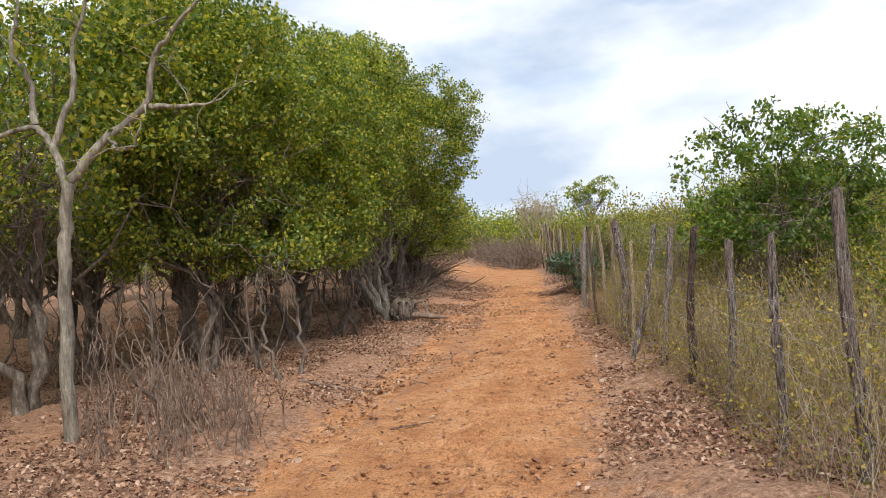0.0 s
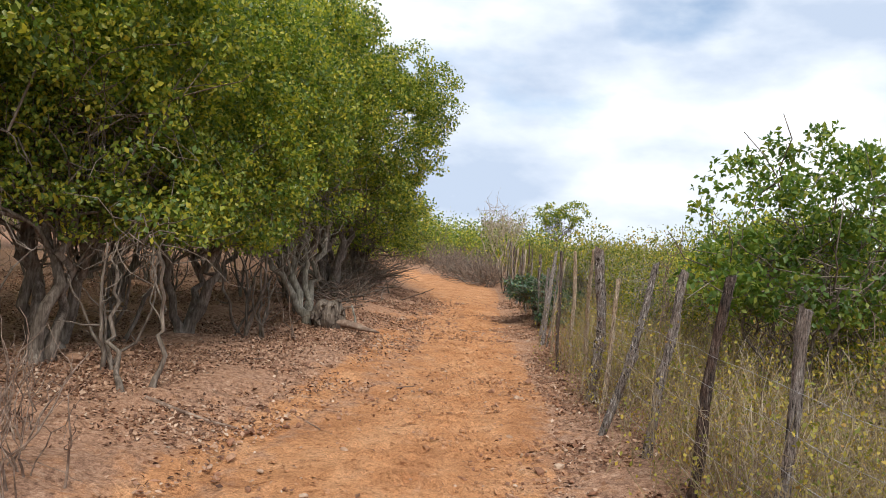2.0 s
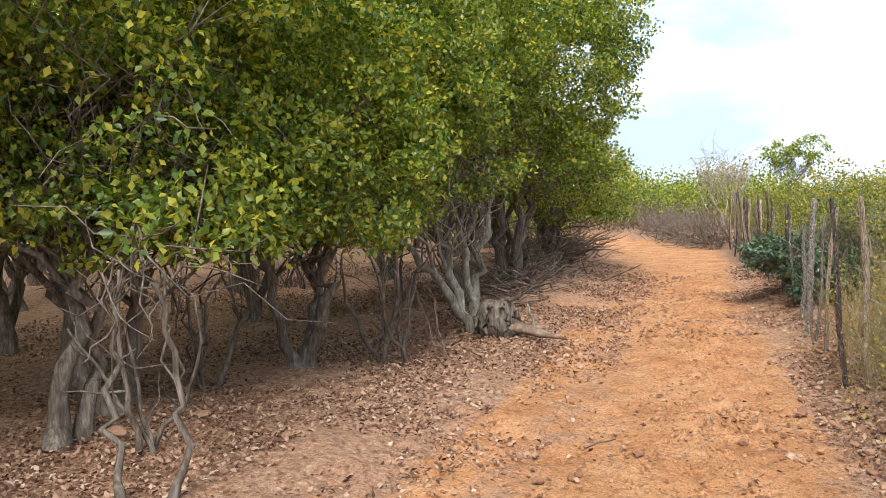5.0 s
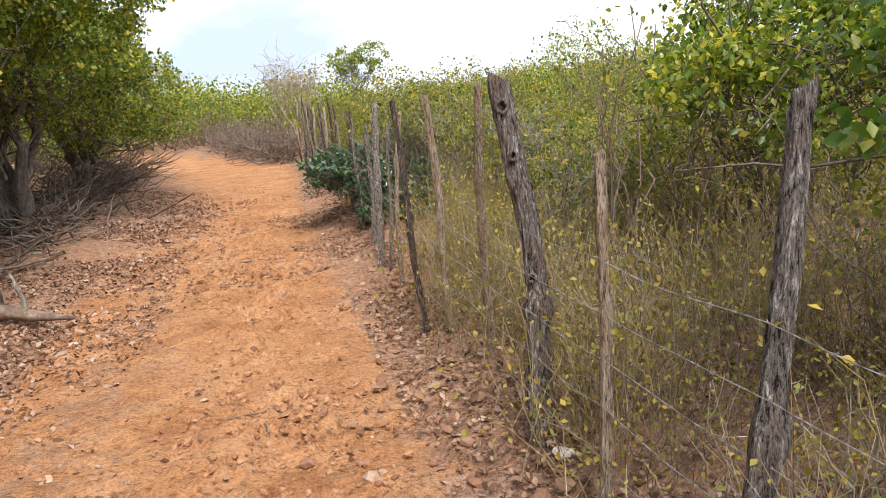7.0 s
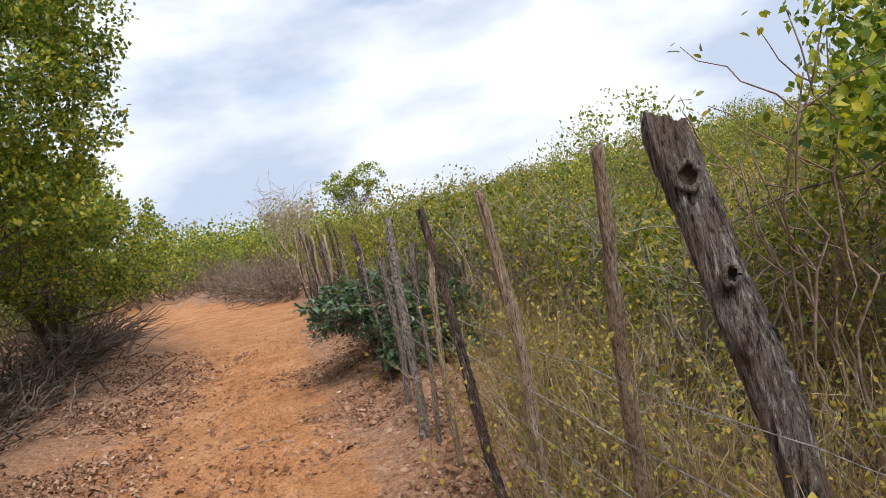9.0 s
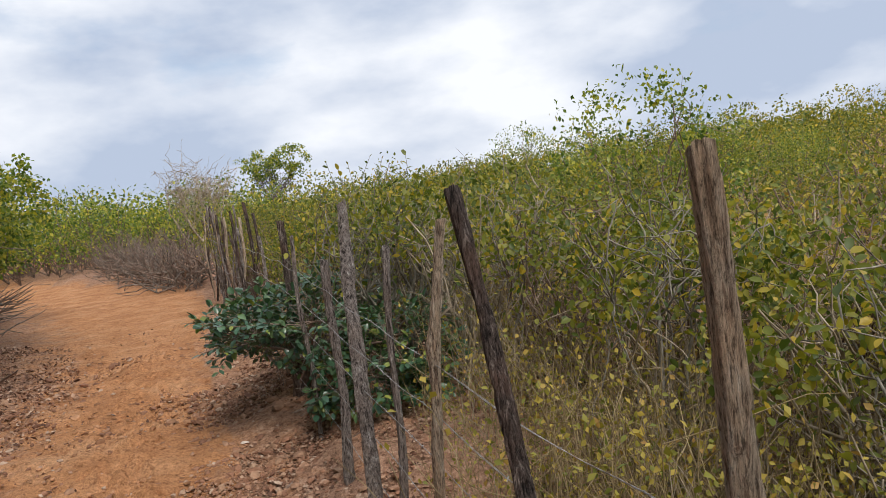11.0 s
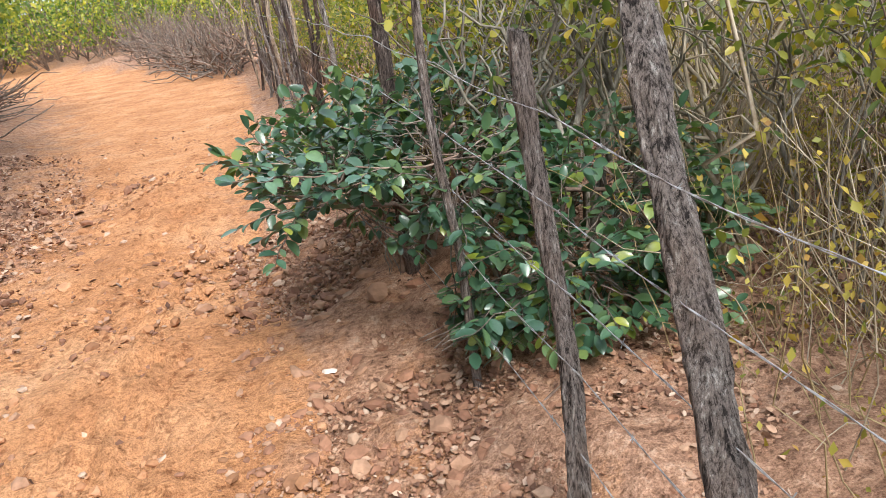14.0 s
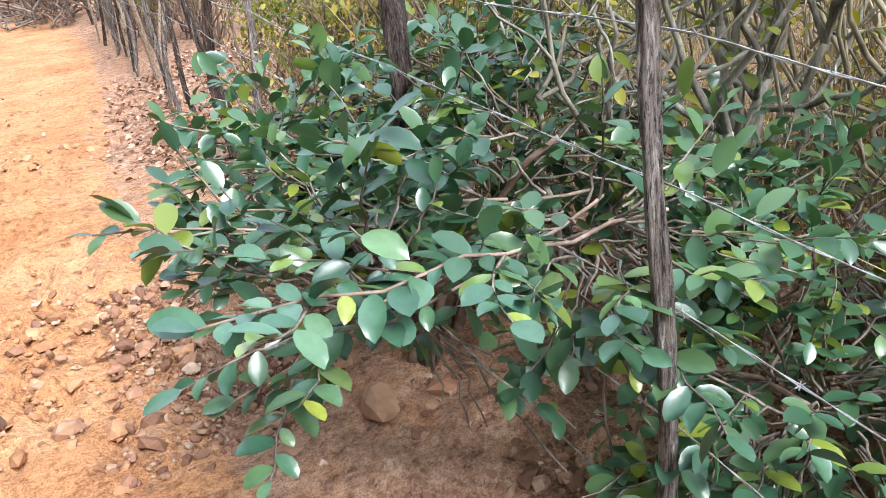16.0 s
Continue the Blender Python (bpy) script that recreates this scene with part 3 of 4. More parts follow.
# the pale forked tree
def build_forked_tree():
    x, y = -4.0, 3.3
    root = thing("pale_forked_tree", "slender pale grey tree forking into twisted limbs with thin leaves", "tree", GROVE, at=(x, y, ground_height(x, y) - 0.04))
    runs = [("trunk", [(0, 0, 0), (0.02, 0, 0.7), (0.05, 0, 1.4), (0.08, 0, 1.9), (0.16, 0, 2.3)], 0.062, 0.05),
            ("limb", [(0.16, 0, 2.28), (0.5, 0.05, 2.65), (0.85, 0.1, 2.9), (0.9, 0.1, 3.3), (1.15, 0, 3.5), (1.5, -0.1, 3.75)], 0.045, 0.012),
            ("limb", [(0.85, 0.1, 2.9), (1.1, 0.1, 2.86), (1.48, 0.15, 2.9)], 0.028, 0.008), ("limb", [(0.5, 0.05, 2.65), (0.65, -0.1, 2.5), (0.85, -0.2, 2.5), (0.97, -0.2, 2.85)], 0.022, 0.007),
            ("limb", [(0.12, 0, 2.25), (0, 0.05, 2.6), (-0.12, 0, 2.8), (-0.5, -0.1, 2.68), (-0.8, -0.1, 2.75)], 0.042, 0.01), ("limb", [(-0.12, 0, 2.8), (-0.18, 0.1, 3.15), (-0.3, 0, 3.45), (-0.25, 0.1, 3.9), (-0.5, 0.1, 4.3)], 0.032, 0.008),
            ("limb", [(0, 0.05, 2.6), (0.18, 0.1, 3.1), (0.15, 0.2, 3.5), (0.4, 0.1, 4.0), (0.35, 0, 4.4)], 0.032, 0.008), ("limb", [(-0.5, -0.1, 2.68), (-0.7, -0.2, 2.3), (-0.62, -0.3, 2.0), (-0.75, -0.3, 1.6)], 0.02, 0.006)]
    twig, tips = Geo(), []
    for name, pts, r0, r1 in runs:
        p = np.array(pts, float)
        u = np.linspace(0, len(p) - 1, 4 * len(p))
        line = np.stack([np.interp(u, np.arange(len(p)), p[:, k]) for k in range(3)], -1) + rng.normal(0, 0.008, (len(u), 3))
        g = Geo()
        tube(g, line, np.linspace(r0, r1, len(u)), 9, 0.05)
        part(name, g, M_BARK_PALE, root)
        if name == "limb":
            for _ in range(5):
                q = line[rng.integers(len(line) // 2, len(line))]
                e = q + rng.normal(0, 0.22, 3) + (0, 0, 0.12)
                tube(twig, bent(q, e, 5, 0.2, 0.06), np.linspace(0.007, 0.003, 5), 4)
                tips.append(e)
    part("twig_growth", twig, M_BARK_PALE, root, kind="stuff")
    g = Geo()
    leaves(g, np.repeat(np.array(tips), 22, 0) + rng.normal(0, 0.13, (22 * len(tips), 3)), 0.05, 0.7)
    part("crown", g, M_LEAF_SCRUB, root, "sparse light green leaves")


build_forked_tree()


def build_sapling(x, y, h, n, mat, name="bare_sapling", label="clump of bare grey-brown saplings in leaf litter", spread=0.25, radius=0.012):
    root = thing(name, label, "sapling", "saplings in the grove", at=(x, y, ground_height(x, y) - 0.03))
    for _ in range(n):
        g = Geo()
        foot = rng.normal(0, 0.2 if n > 10 else 0.06, 3) * (1, 1, 0)
        end = foot + (rng.normal(0, spread), rng.normal(0, spread), h * rng.uniform(0.6, 1.1))
        pts = bent(foot, end, 8, 0.08, 0.03)
        r = radius * rng.uniform(0.6, 1.3)
        tube(g, pts, np.linspace(r, r * 0.4, 8), 5, 0.05)
        for _ in range(3):
            q = pts[rng.integers(2, 8)]
            tube(g, bent(q, q + rng.normal(0, 0.16, 3) + (0, 0, 0.14), 5, 0.15, 0.04), np.linspace(r * 0.45, 0.002, 5), 4)
        part("stem", g, mat, root)
    return root


saplings = [build_sapling(-3.0, 3.3, 0.95, 14, M_TWIG, spread=0.2, radius=0.009), build_sapling(-3.4, 6.7, 1.2, 4, M_BARK, radius=0.022), build_sapling(-2.3, 9.9, 0.95, 2, M_TWIG), build_sapling(-4.0, 5.0, 1.4, 5, M_BARK, radius=0.02)]
for k in range(44):
    bx, by = rng.uniform(-10, -2.4), rng.uniform(1.2, 16)
    if bx > -2.6 and by > 7 or (bx > -2.9 and 4 < by < 9):
        continue
    c = copy_thing(saplings[1 + k % 3] if by > 4.5 else saplings[k % 4], pose(bx, by, ground_height(bx, by) - 0.03, 0, 0, rng.uniform(0, 360)))
    s = rng.uniform(0.7, 1.2)
    c.scale = (s, s, s)
for k in range(8):
    bx, by = rng.uniform(-3.6, -2.3), rng.uniform(2.4, 4.4)
    c = copy_thing(saplings[0], pose(bx, by, ground_height(bx, by) - 0.03, 0, 0, rng.uniform(0, 360)))
    s = rng.uniform(0.55, 0.85)
    c.scale = (s, s, s)

# ---- fence ----
fence = thing("barbed_wire_fence", "rustic barbed wire fence of crooked weathered wooden posts", "fence", at=(0, 0, 0))


def build_post(base, top, r, mat, crook=0.03, kink=None, fine=True, label=""):
    """A gnarled, split post with a worn broken top. kink: how far along it bends, and by how much in x."""
    g = Geo()
    n, sides = (80, 36) if fine else (14, 9)
    bx, by = base
    a, b = np.array((bx, by, ground_height(bx, by) - 0.12)), np.array(top, float)
    t = np.linspace(0, 1, n)
    ph = rng.uniform(0, 6.28, 6)
    pts = a + (b - a) * t[:, None]
    pts[:, 0] += crook * np.sin(t * 5 + ph[0]) * np.sin(np.pi * t) + crook * 0.5 * np.sin(t * 13 + ph[1]) * t * (1 - t)
    pts[:, 1] += crook * np.sin(t * 4 + ph[2]) * np.sin(np.pi * t)
    swell = 1.0
    if kink:
        pts[:, 0] += kink[1] * np.where(t < kink[0], t / kink[0], (1 - t) / (1 - kink[0]))
        swell = 1 + 0.3 * np.exp(-(((t - kink[0]) / 0.03) ** 2))
    ang = np.linspace(0, 2 * np.pi, sides, endpoint=False)
    z = pts[:, 2][:, None]
    wander = 0.5 * np.sin(z * 5 + ph[0]) + 0.3 * np.sin(z * 13 + ph[1])
    ridge = np.abs(np.sin(3.5 * ang[None] + wander + ph[2])) ** 0.6 * 0.15 + np.abs(np.sin(6 * ang[None] - 1.6 * wander + ph[3])) ** 0.5 * 0.08 * (0.6 + 0.4 * np.sin(z * 9 + ang[None]))
    # split plates of old bark, some of them lost
    strips = 9
    strip = np.floor((ang[None] / (2 * np.pi) + 0.03 * wander) * strips).astype(int) % strips
    plate = np.floor((z + rng.uniform(0, 0.2, strips)[strip]) / rng.uniform(0.07, 0.16, strips)[strip]).astype(int) % 40
    loss = rng.uniform(0, 1, (strips, 40))[strip, plate]
    k = 0.84 + ridge + 0.07 * np.sin(2 * ang + ph[4])[None] + rng.normal(0, 0.03, (n, sides)) - 0.16 * (loss < 0.28) + 0.05 * (loss > 0.8)
    prof = r * (1.12 - 0.22 * t + 0.07 * np.sin(t * 9 + ph[5]) + 0.05 * np.sin(t * 23 + ph[0])) * swell
    v = np.zeros((n, sides, 3))
    v[..., 0] = pts[:, None, 0] + prof[:, None] * k * np.cos(ang)
    v[..., 1] = pts[:, None, 1] + prof[:, None] * k * np.sin(ang)
    v[..., 2] = z
    v[-1, :, 2] += r * 0.45 * np.sin(ang + ph[0]) + rng.normal(0, r * 0.1, sides)
    v[-2, :, 2] = np.minimum(v[-2, :, 2], v[-1, :, 2] - 0.01)
    i = np.arange(sides)
    j = (i + 1) % sides
    rows = np.arange(n - 1)[:, None] * sides
    quads = np.stack([rows + i, rows + j, rows + sides + j, rows + sides + i], -1).reshape(-1, 4)
    cap = (n - 1) * sides
    v = np.concatenate([v.reshape(-1, 3), v[-1].mean(0, keepdims=True) - (0, 0, 0.4 * r)])
    g.add(v, quads, np.stack([cap + i, cap + j, np.full(sides, len(v) - 1)], -1))
    return part("post", g, mat, fence, label)


def build_knot(post, at, wide, tall):
    """A dark knot hole with a raised rim, on the side of a post that faces the track."""
    rim, hole = Geo(), Geo()
    a = np.linspace(0, 2 * np.pi, 17)
    facing = Vector((-0.45, -0.9, 0)).normalized()
    across = np.array((-facing.y, facing.x, 0))
    ring = np.array(at) + np.cos(a)[:, None] * across * wide + np.sin(a)[:, None] * np.array((0, 0, tall))
    ring = ring + rng.normal(0, wide * 0.12, ring.shape)
    ring[-1] = ring[0]
    tube(rim, ring, wide * 0.34, 7, 0.25, caps=False)
    knot = part("knot", rim, M_POST, post, "swollen knot rim")
    inner = np.array(at) + np.cos(a[:-1])[:, None] * across * wide * 0.9 + np.sin(a[:-1])[:, None] * np.array((0, 0, tall * 0.9))
    deep = np.array(at) - np.array(facing) * wide * 0.9
    hole.add(np.concatenate([inner, deep[None]]), np.stack([np.arange(16), (np.arange(16) + 1) % 16, np.full(16, 16)], -1))
    part("hole", hole, M_DARK_WOOD, knot, "dark knot hole")


POSTS = [
    ((1.75, 1.35), (1.66, 1.3, 1.53), 0.034, M_POST, None), ((1.55, 2.1), (1.57, 2.1, 1.3), 0.030, M_POST, None), ((1.50, 3.1), (1.59, 3.1, 1.28), 0.03, M_POST, None), ((1.50, 4.35), (1.6, 4.2, 1.41), 0.032, M_POST_DARK, None),
    ((1.46, 5.3), (1.63, 5.3, 1.43), 0.034, M_POST, (0.5, -0.03)), ((1.22, 6.15), (1.655, 6.29, 1.49), 0.035, M_POST_SPLIT, (0.5, 0.07)), ((1.42, 7.1), (1.51, 7.17, 1.31), 0.021, M_POST_PALE, (0.62, 0.025)), ((1.46, 7.82), (1.465, 8.17, 1.63), 0.057, M_POST_SPLIT, (0.4, 0.065)),
    ((1.55, 8.95), (1.467, 8.54, 1.63), 0.022, M_POST_PALE, (0.72, 0.0)), ((1.5, 9.68), (1.386, 9.48, 1.60), 0.026, M_POST_PALE, None), ((1.34, 9.78), (1.31, 10.3, 1.6), 0.024, M_POST_DARK, None), ((1.4, 11.1), (1.462, 10.84, 1.52), 0.02, M_POST_PALE, (0.75, -0.05)),
    ((1.36, 11.53), (1.478, 11.6, 1.43), 0.017, M_POST, None), ((1.29, 11.66), (1.5, 12.45, 1.65), 0.032, M_POST, (0.45, 0.02)), ((1.37, 12.53), (1.44, 12.8, 1.35), 0.026, M_POST, None), ((1.36, 13.29), (1.36, 13.36, 1.5), 0.014, M_POST, None), ((1.4, 14.25), (1.44, 14.38, 1.6), 0.028, M_POST_DARK, None),
]
made_posts = [build_post(base, top, r, mat, 0.02, kink) for base, top, r, mat, kink in POSTS]
build_knot(made_posts[7], (1.446, 8.078, 1.5), 0.024, 0.034)
build_knot(made_posts[7], (1.468, 8.02, 1.27), 0.018, 0.022)
build_knot(made_posts[7], (1.486, 7.915, 0.71), 0.018, 0.019)
py = 15.7
while py < 25.2:
    px = np.interp(py, [14, 17, 20, 25], [1.42, 1.4, 1.32, 1.4]) + rng.normal(0, 0.05)
    h = rng.uniform(1.15, 1.5) if py < 21 else rng.uniform(1.2, 1.65)
    build_post((px, py), (px + rng.normal(0, 0.07), py + rng.normal(0, 0.12), ground_height(px, py) + h), rng.uniform(0.012, 0.022), (M_POST, M_POST_PALE, M_POST_DARK, M_POST)[rng.integers(4)], 0.04, fine=False)
    py += rng.uniform(0.28, 0.5) if py < 19.5 else rng.uniform(0.22, 0.38)


def build_wires():
    ys = np.r_[np.array([-6.0]), np.array(sorted(b[1] for b, *_ in POSTS)), np.arange(15.5, 25, 1.0)]
    for n, h in enumerate((0.2, 0.42, 0.62, 0.8, 0.99)):
        pts = []
        for y0, y1 in zip(ys[:-1], ys[1:]):
            for s in np.linspace(0, 1, 12, endpoint=False):
                y = y0 + (y1 - y0) * s
                x = np.interp(y, [-6, 6, 14, 17, 20, 25], [1.5, 1.46, 1.37, 1.34, 1.27, 1.34])
                pts.append((x + 0.008 * math.sin(1.1 * y + n), y, ground_height(1.5, y) + h - 0.014 * math.sin(math.pi * s) * min(1, y1 - y0) + 0.004 * math.sin(7 * y + 2 * n)))
        pts = np.array(pts)
        g = Geo()
        tw = np.cumsum(np.r_[0, np.linalg.norm(np.diff(pts, axis=0), axis=1)]) * 60
        off = 0.0013 * np.stack([np.cos(tw), 0 * tw, np.sin(tw)], -1)
        tube(g, pts + off, 0.0011, 4)
        tube(g, pts - off, 0.0011, 4)
        wire = part("barbed_wire", g, M_WIRE, fence, "two-strand galvanised barbed wire")
        b = Geo()
        for q in pts[6::3]:
            if not 0 < q[1] < 18:
                continue
            for _ in range(2):
                d = rng.normal(0, 1, 3)
                d *= 0.01 / np.linalg.norm(d)
                tube(b, np.array([q - d, q + d]), (0.0014, 0.0008), 3)
        part("barbing", b, M_WIRE, wire, kind="stuff")


build_wires()

# ---- shrub at the fence ----


def leaf_sprays(lines, gap, droop=0.25):
    """Places and turns of leaves standing in two ranks along twigs, facing mostly up."""
    places, spins = [], []
    for line in lines:
        seg = np.linalg.norm(np.diff(line, axis=0), axis=1)
        run = np.r_[0, np.cumsum(seg)]
        for n, d in enumerate(np.arange(run[-1] * 0.12, run[-1] + gap * 0.5, gap)):
            d = min(d, run[-1])
            p = np.array([np.interp(d, run, line[:, k]) for k in range(3)])
            k = min(np.searchsorted(run, d), len(seg)) - 1
            along = (line[k + 1] - line[k]) / (seg[k] + 1e-9)
            up = np.array((0, 0, 1.0)) + rng.normal(0, 0.38, 3)
            side = np.cross(along, up)
            side *= (1 if n % 2 else -1) / (np.linalg.norm(side) + 1e-9)
            axis = along * rng.uniform(0.25, 0.8) + side * rng.uniform(0.6, 1.0) + (0, 0, rng.normal(-droop, 0.35))
            if d > run[-1] - gap * 0.6:
                axis = along + rng.normal(0, 0.25, 3)
            axis /= np.linalg.norm(axis)
            right = np.cross(axis, up)
            right /= np.linalg.norm(right) + 1e-9
            places.append(p)
            spins.append(np.stack([right, axis, np.cross(right, axis)], -1))
    return np.array(places), np.array(spins)


def set_leaves(geo, places, spins, sizes, shape):
    v = np.einsum("nij,kj->nki", spins, shape[0]) * sizes[:, None, None] + places[:, None]
    k = len(shape[0])
    geo.add(v.reshape(-1, 3), (shape[1][None] + (np.arange(len(places)) * k)[:, None, None]).reshape(-1, 3))


LEAF_OVAL = (
    np.array([(0, 0, 0), (-0.17, 0.17, 0.05), (-0.26, 0.4, 0.085), (-0.26, 0.65, 0.08), (-0.15, 0.89, 0.03), (0, 1, -0.05), (0.15, 0.89, 0.03), (0.26, 0.65, 0.08), (0.26, 0.4, 0.085), (0.17, 0.17, 0.05), (0, 0.3, 0.015), (0, 0.68, 0.01)]),
    np.array([(0, 10, 1), (1, 10, 2), (2, 10, 11), (2, 11, 3), (3, 11, 4), (4, 11, 5), (5, 11, 6), (6, 11, 7), (7, 11, 8), (8, 11, 10), (8, 10, 9), (9, 10, 0)]),
)


def build_shrub():
    bx, by = 1.46, 14.35
    z0 = ground_height(bx, by)
    o = np.array((bx, by, z0 - 0.03))
    root = thing("evergreen_shrub", "low dark green shrub with glossy oval leaves growing through the fence", "shrub", at=tuple(o))
    blobs = [((1.08, 13.78, 0.93), (0.28, 0.34, 0.12)), ((1.45, 13.78, 0.84), (0.4, 0.48, 0.28)), ((1.72, 13.3, 0.52), (0.42, 0.3, 0.2)), ((2.02, 13.6, 0.66), (0.42, 0.5, 0.34)),
             ((1.62, 14.4, 0.86), (0.55, 0.5, 0.34)), ((1.2, 14.45, 0.86), (0.3, 0.45, 0.25)), ((1.48, 13.35, 0.46), (0.22, 0.2, 0.14))]
    blobs = [(tuple(np.array(c) - o), r) for c, r in blobs]
    spots = crown_points(blobs, 760, 0.1)
    fork = np.array((0.02, -0.1, 0.28))
    limbs = []
    for goal, r in (((-0.4, -0.7, 0.55), 0.014), ((0.0, -0.75, 0.6), 0.015), ((0.3, -1.0, 0.25), 0.012), ((0.6, -0.75, 0.4), 0.016), ((0.2, 0.1, 0.75), 0.016), ((-0.3, 0.15, 0.6), 0.012), ((0.5, -0.2, 0.75), 0.014), ((0.1, -0.5, 0.7), 0.013)):
        g = Geo()
        line = np.concatenate([bent(rng.normal(0, 0.05, 3) * (1, 1, 0), fork + rng.normal(0, 0.04, 3), 5, 0.05, 0.02)[:-1], bent(fork, goal, 8, 0.08, 0.03)])
        tube(g, line, np.linspace(r * 1.3, r * 0.45, len(line)), 7, 0.05)
        part("stem", g, M_TWIG, root)
        limbs.append(line)
    knots = np.concatenate([line[4:] for line in limbs])
    lines, twig = [], Geo()
    # long shoots that reach over the track
    for start, end in (((1.36, 13.8, 0.92), (0.68, 13.82, 1.02)), ((1.36, 13.5, 0.95), (0.76, 13.38, 1.03)), ((1.2, 13.66, 0.9), (0.8, 13.62, 0.78)), ((1.4, 13.62, 0.92), (0.98, 13.42, 0.94)),
                       ((1.3, 13.9, 0.9), (0.88, 13.98, 0.96)), ((1.3, 14.2, 0.92), (0.9, 14.35, 1.05)), ((1.75, 13.45, 0.55), (1.42, 13.3, 0.42)), ((1.9, 13.4, 0.5), (1.72, 13.08, 0.38)), ((2.0, 13.4, 0.6), (2.1, 13.0, 0.42)), ((1.3, 13.8, 0.95), (1.0, 13.6, 1.15))):
        g = Geo()
        start, end = np.array(start) - o, np.array(end) - o
        line = bent(start + (start - end) * 0.35, end, 12, 0.05, 0.012)
        tube(g, line, np.linspace(0.004, 0.0018, 12), 5)
        part("shoot", g, M_TWIG, root)
        lines.append(line[3:])
        for k in range(3, 11, 2):
            d = line[k + 1] - line[k - 1]
            side = np.cross(d, (0, 0, 1)) * rng.choice((-1, 1))
            e = line[k] + (d + side) / np.linalg.norm(d + side) * rng.uniform(0.1, 0.2) + (0, 0, rng.normal(0.0, 0.04))
            small = bent(line[k], e, 6, 0.1, 0.02)
            tube(twig, small, np.linspace(0.003, 0.0015, 6), 4)
            lines.append(small)
    for s in spots:
        q = knots[np.argmin(np.linalg.norm(knots - s, axis=1) + rng.uniform(0, 0.2, len(knots)))]
        out = (s - q) / (np.linalg.norm(s - q) + 1e-9) + rng.normal(0, 0.45, 3) * (1, 1, 0.5) + (-0.1, -0.2, 0.0)
        tip = s + out / np.linalg.norm(out) * rng.uniform(0.06, 0.16)
        tip[2] = max(tip[2], 0.1)
        line = bent(q + (s - q) * rng.uniform(0.3, 0.5), tip, 8, 0.12, 0.03)
        line[:, 2] = np.maximum(line[:, 2], 0.06)
        tube(twig, line, np.linspace(0.0035, 0.0015, 8), 4, caps=False)
        lines.append(line[3:])
    part("twig_growth", twig, M_BARK, root, kind="stuff")
    places, spins = leaf_sprays(lines, 0.0195)
    keep = (places[:, 2] > 0.07) & ~((places[:, 0] < 1.33 - bx) & (places[:, 2] < 0.66 - o[2]))
    places, spins = places[keep], spins[keep]
    sizes = 0.058 * rng.uniform(0.6, 1.25, len(places))
    front = np.argsort(places[:, 1] + 0.6 * places[:, 0])
    rest = front[280:]
    g = Geo()
    set_leaves(g, places[rest], spins[rest], sizes[rest], LEAF_OVAL)
    part("foliage", g, M_LEAF_SHRUB, root, kind="stuff")
    single = []
    for _ in range(6):
        g = Geo()
        g.add(LEAF_OVAL[0] * (rng.uniform(0.85, 1.1), 1, rng.uniform(0.6, 1.7)), LEAF_OVAL[1])
        single.append(g.mesh("leaf", M_LEAF_SHRUB_SINGLE))
    for k in front[:280]:
        ob = new("leaf", single[k % 6])
        ob.parent = root
        ob.matrix_local = Matrix.Translation(places[k]) @ Matrix(spins[k].tolist()).to_4x4() @ Matrix.Scale(float(sizes[k]), 4)


def single_leaf_material():
    m, nt, p = start_material("single_glossy_leaf", 0.3, 0.7)
    info = nt.nodes.new("ShaderNodeObjectInfo")
    colour = ramp(nt, info.outputs["Random"], [(0.0, (0.032, 0.08, 0.048)), (0.5, (0.055, 0.12, 0.068)), (0.85, (0.095, 0.165, 0.07)), (1.0, (0.22, 0.24, 0.035))])
    n = noise_node(nt, 3.0, 3, object_coords(nt))
    colour = mixed(nt, 1.0, colour, ramp(nt, n, [(0.3, (0.8, 0.8, 0.8)), (0.7, (1.2, 1.2, 1.1))]), "MULTIPLY")
    nt.links.new(colour, p.inputs["Base Color"])
    return m


M_LEAF_SHRUB_SINGLE = single_leaf_material()
build_shrub()

# ---- scrub behind the fence ----


def build_bush(name, label, h, w, stems, clusters, per, leaf, leafmat, bark, cluster=0.07, low=0.3, group="scrub behind the fence", category="bush", mid=False):
    root = thing(name, label, category, group)
    spots = crown_points([((0, 0, h * (0.5 + low / 2)), (w, w, h * (0.5 - low / 2)))], clusters, 0.1)
    stem, twig = Geo(), Geo()
    for k in range(stems):
        goal = spots[rng.integers(len(spots))]
        line = bent(rng.normal(0, 0.08, 3) * (1, 1, 0), goal + (0, 0, 0.02), 8, 0.15, 0.04)
        r = 0.011 * rng.uniform(0.6, 1.4) * (h / 1.5) ** 0.7
        tube(stem, line[::1], np.linspace(r, r * 0.35, 8), 4, caps=False)
        for _ in range(3):
            q = line[rng.integers(2, 8)]
            tube(twig, bent(q, q + rng.normal(0, 0.13, 3) * h ** 0.5 + (0, 0, 0.05), 5, 0.15, 0.05), np.linspace(r * 0.4, 0.0018, 5), 3, caps=False)
    part("stem_growth", stem, bark, root, kind="stuff")
    part("twig_growth", twig, bark, root, kind="stuff")
    g = Geo()
    places = np.repeat(spots, per, 0) + fuzz(len(spots) * per, cluster)
    leaves(g, places[places[:, 2] > 0.03], leaf, 0.9, LEAF_MID if mid else LEAF_SMALL)
    part("foliage", g, leafmat, root)
    return root


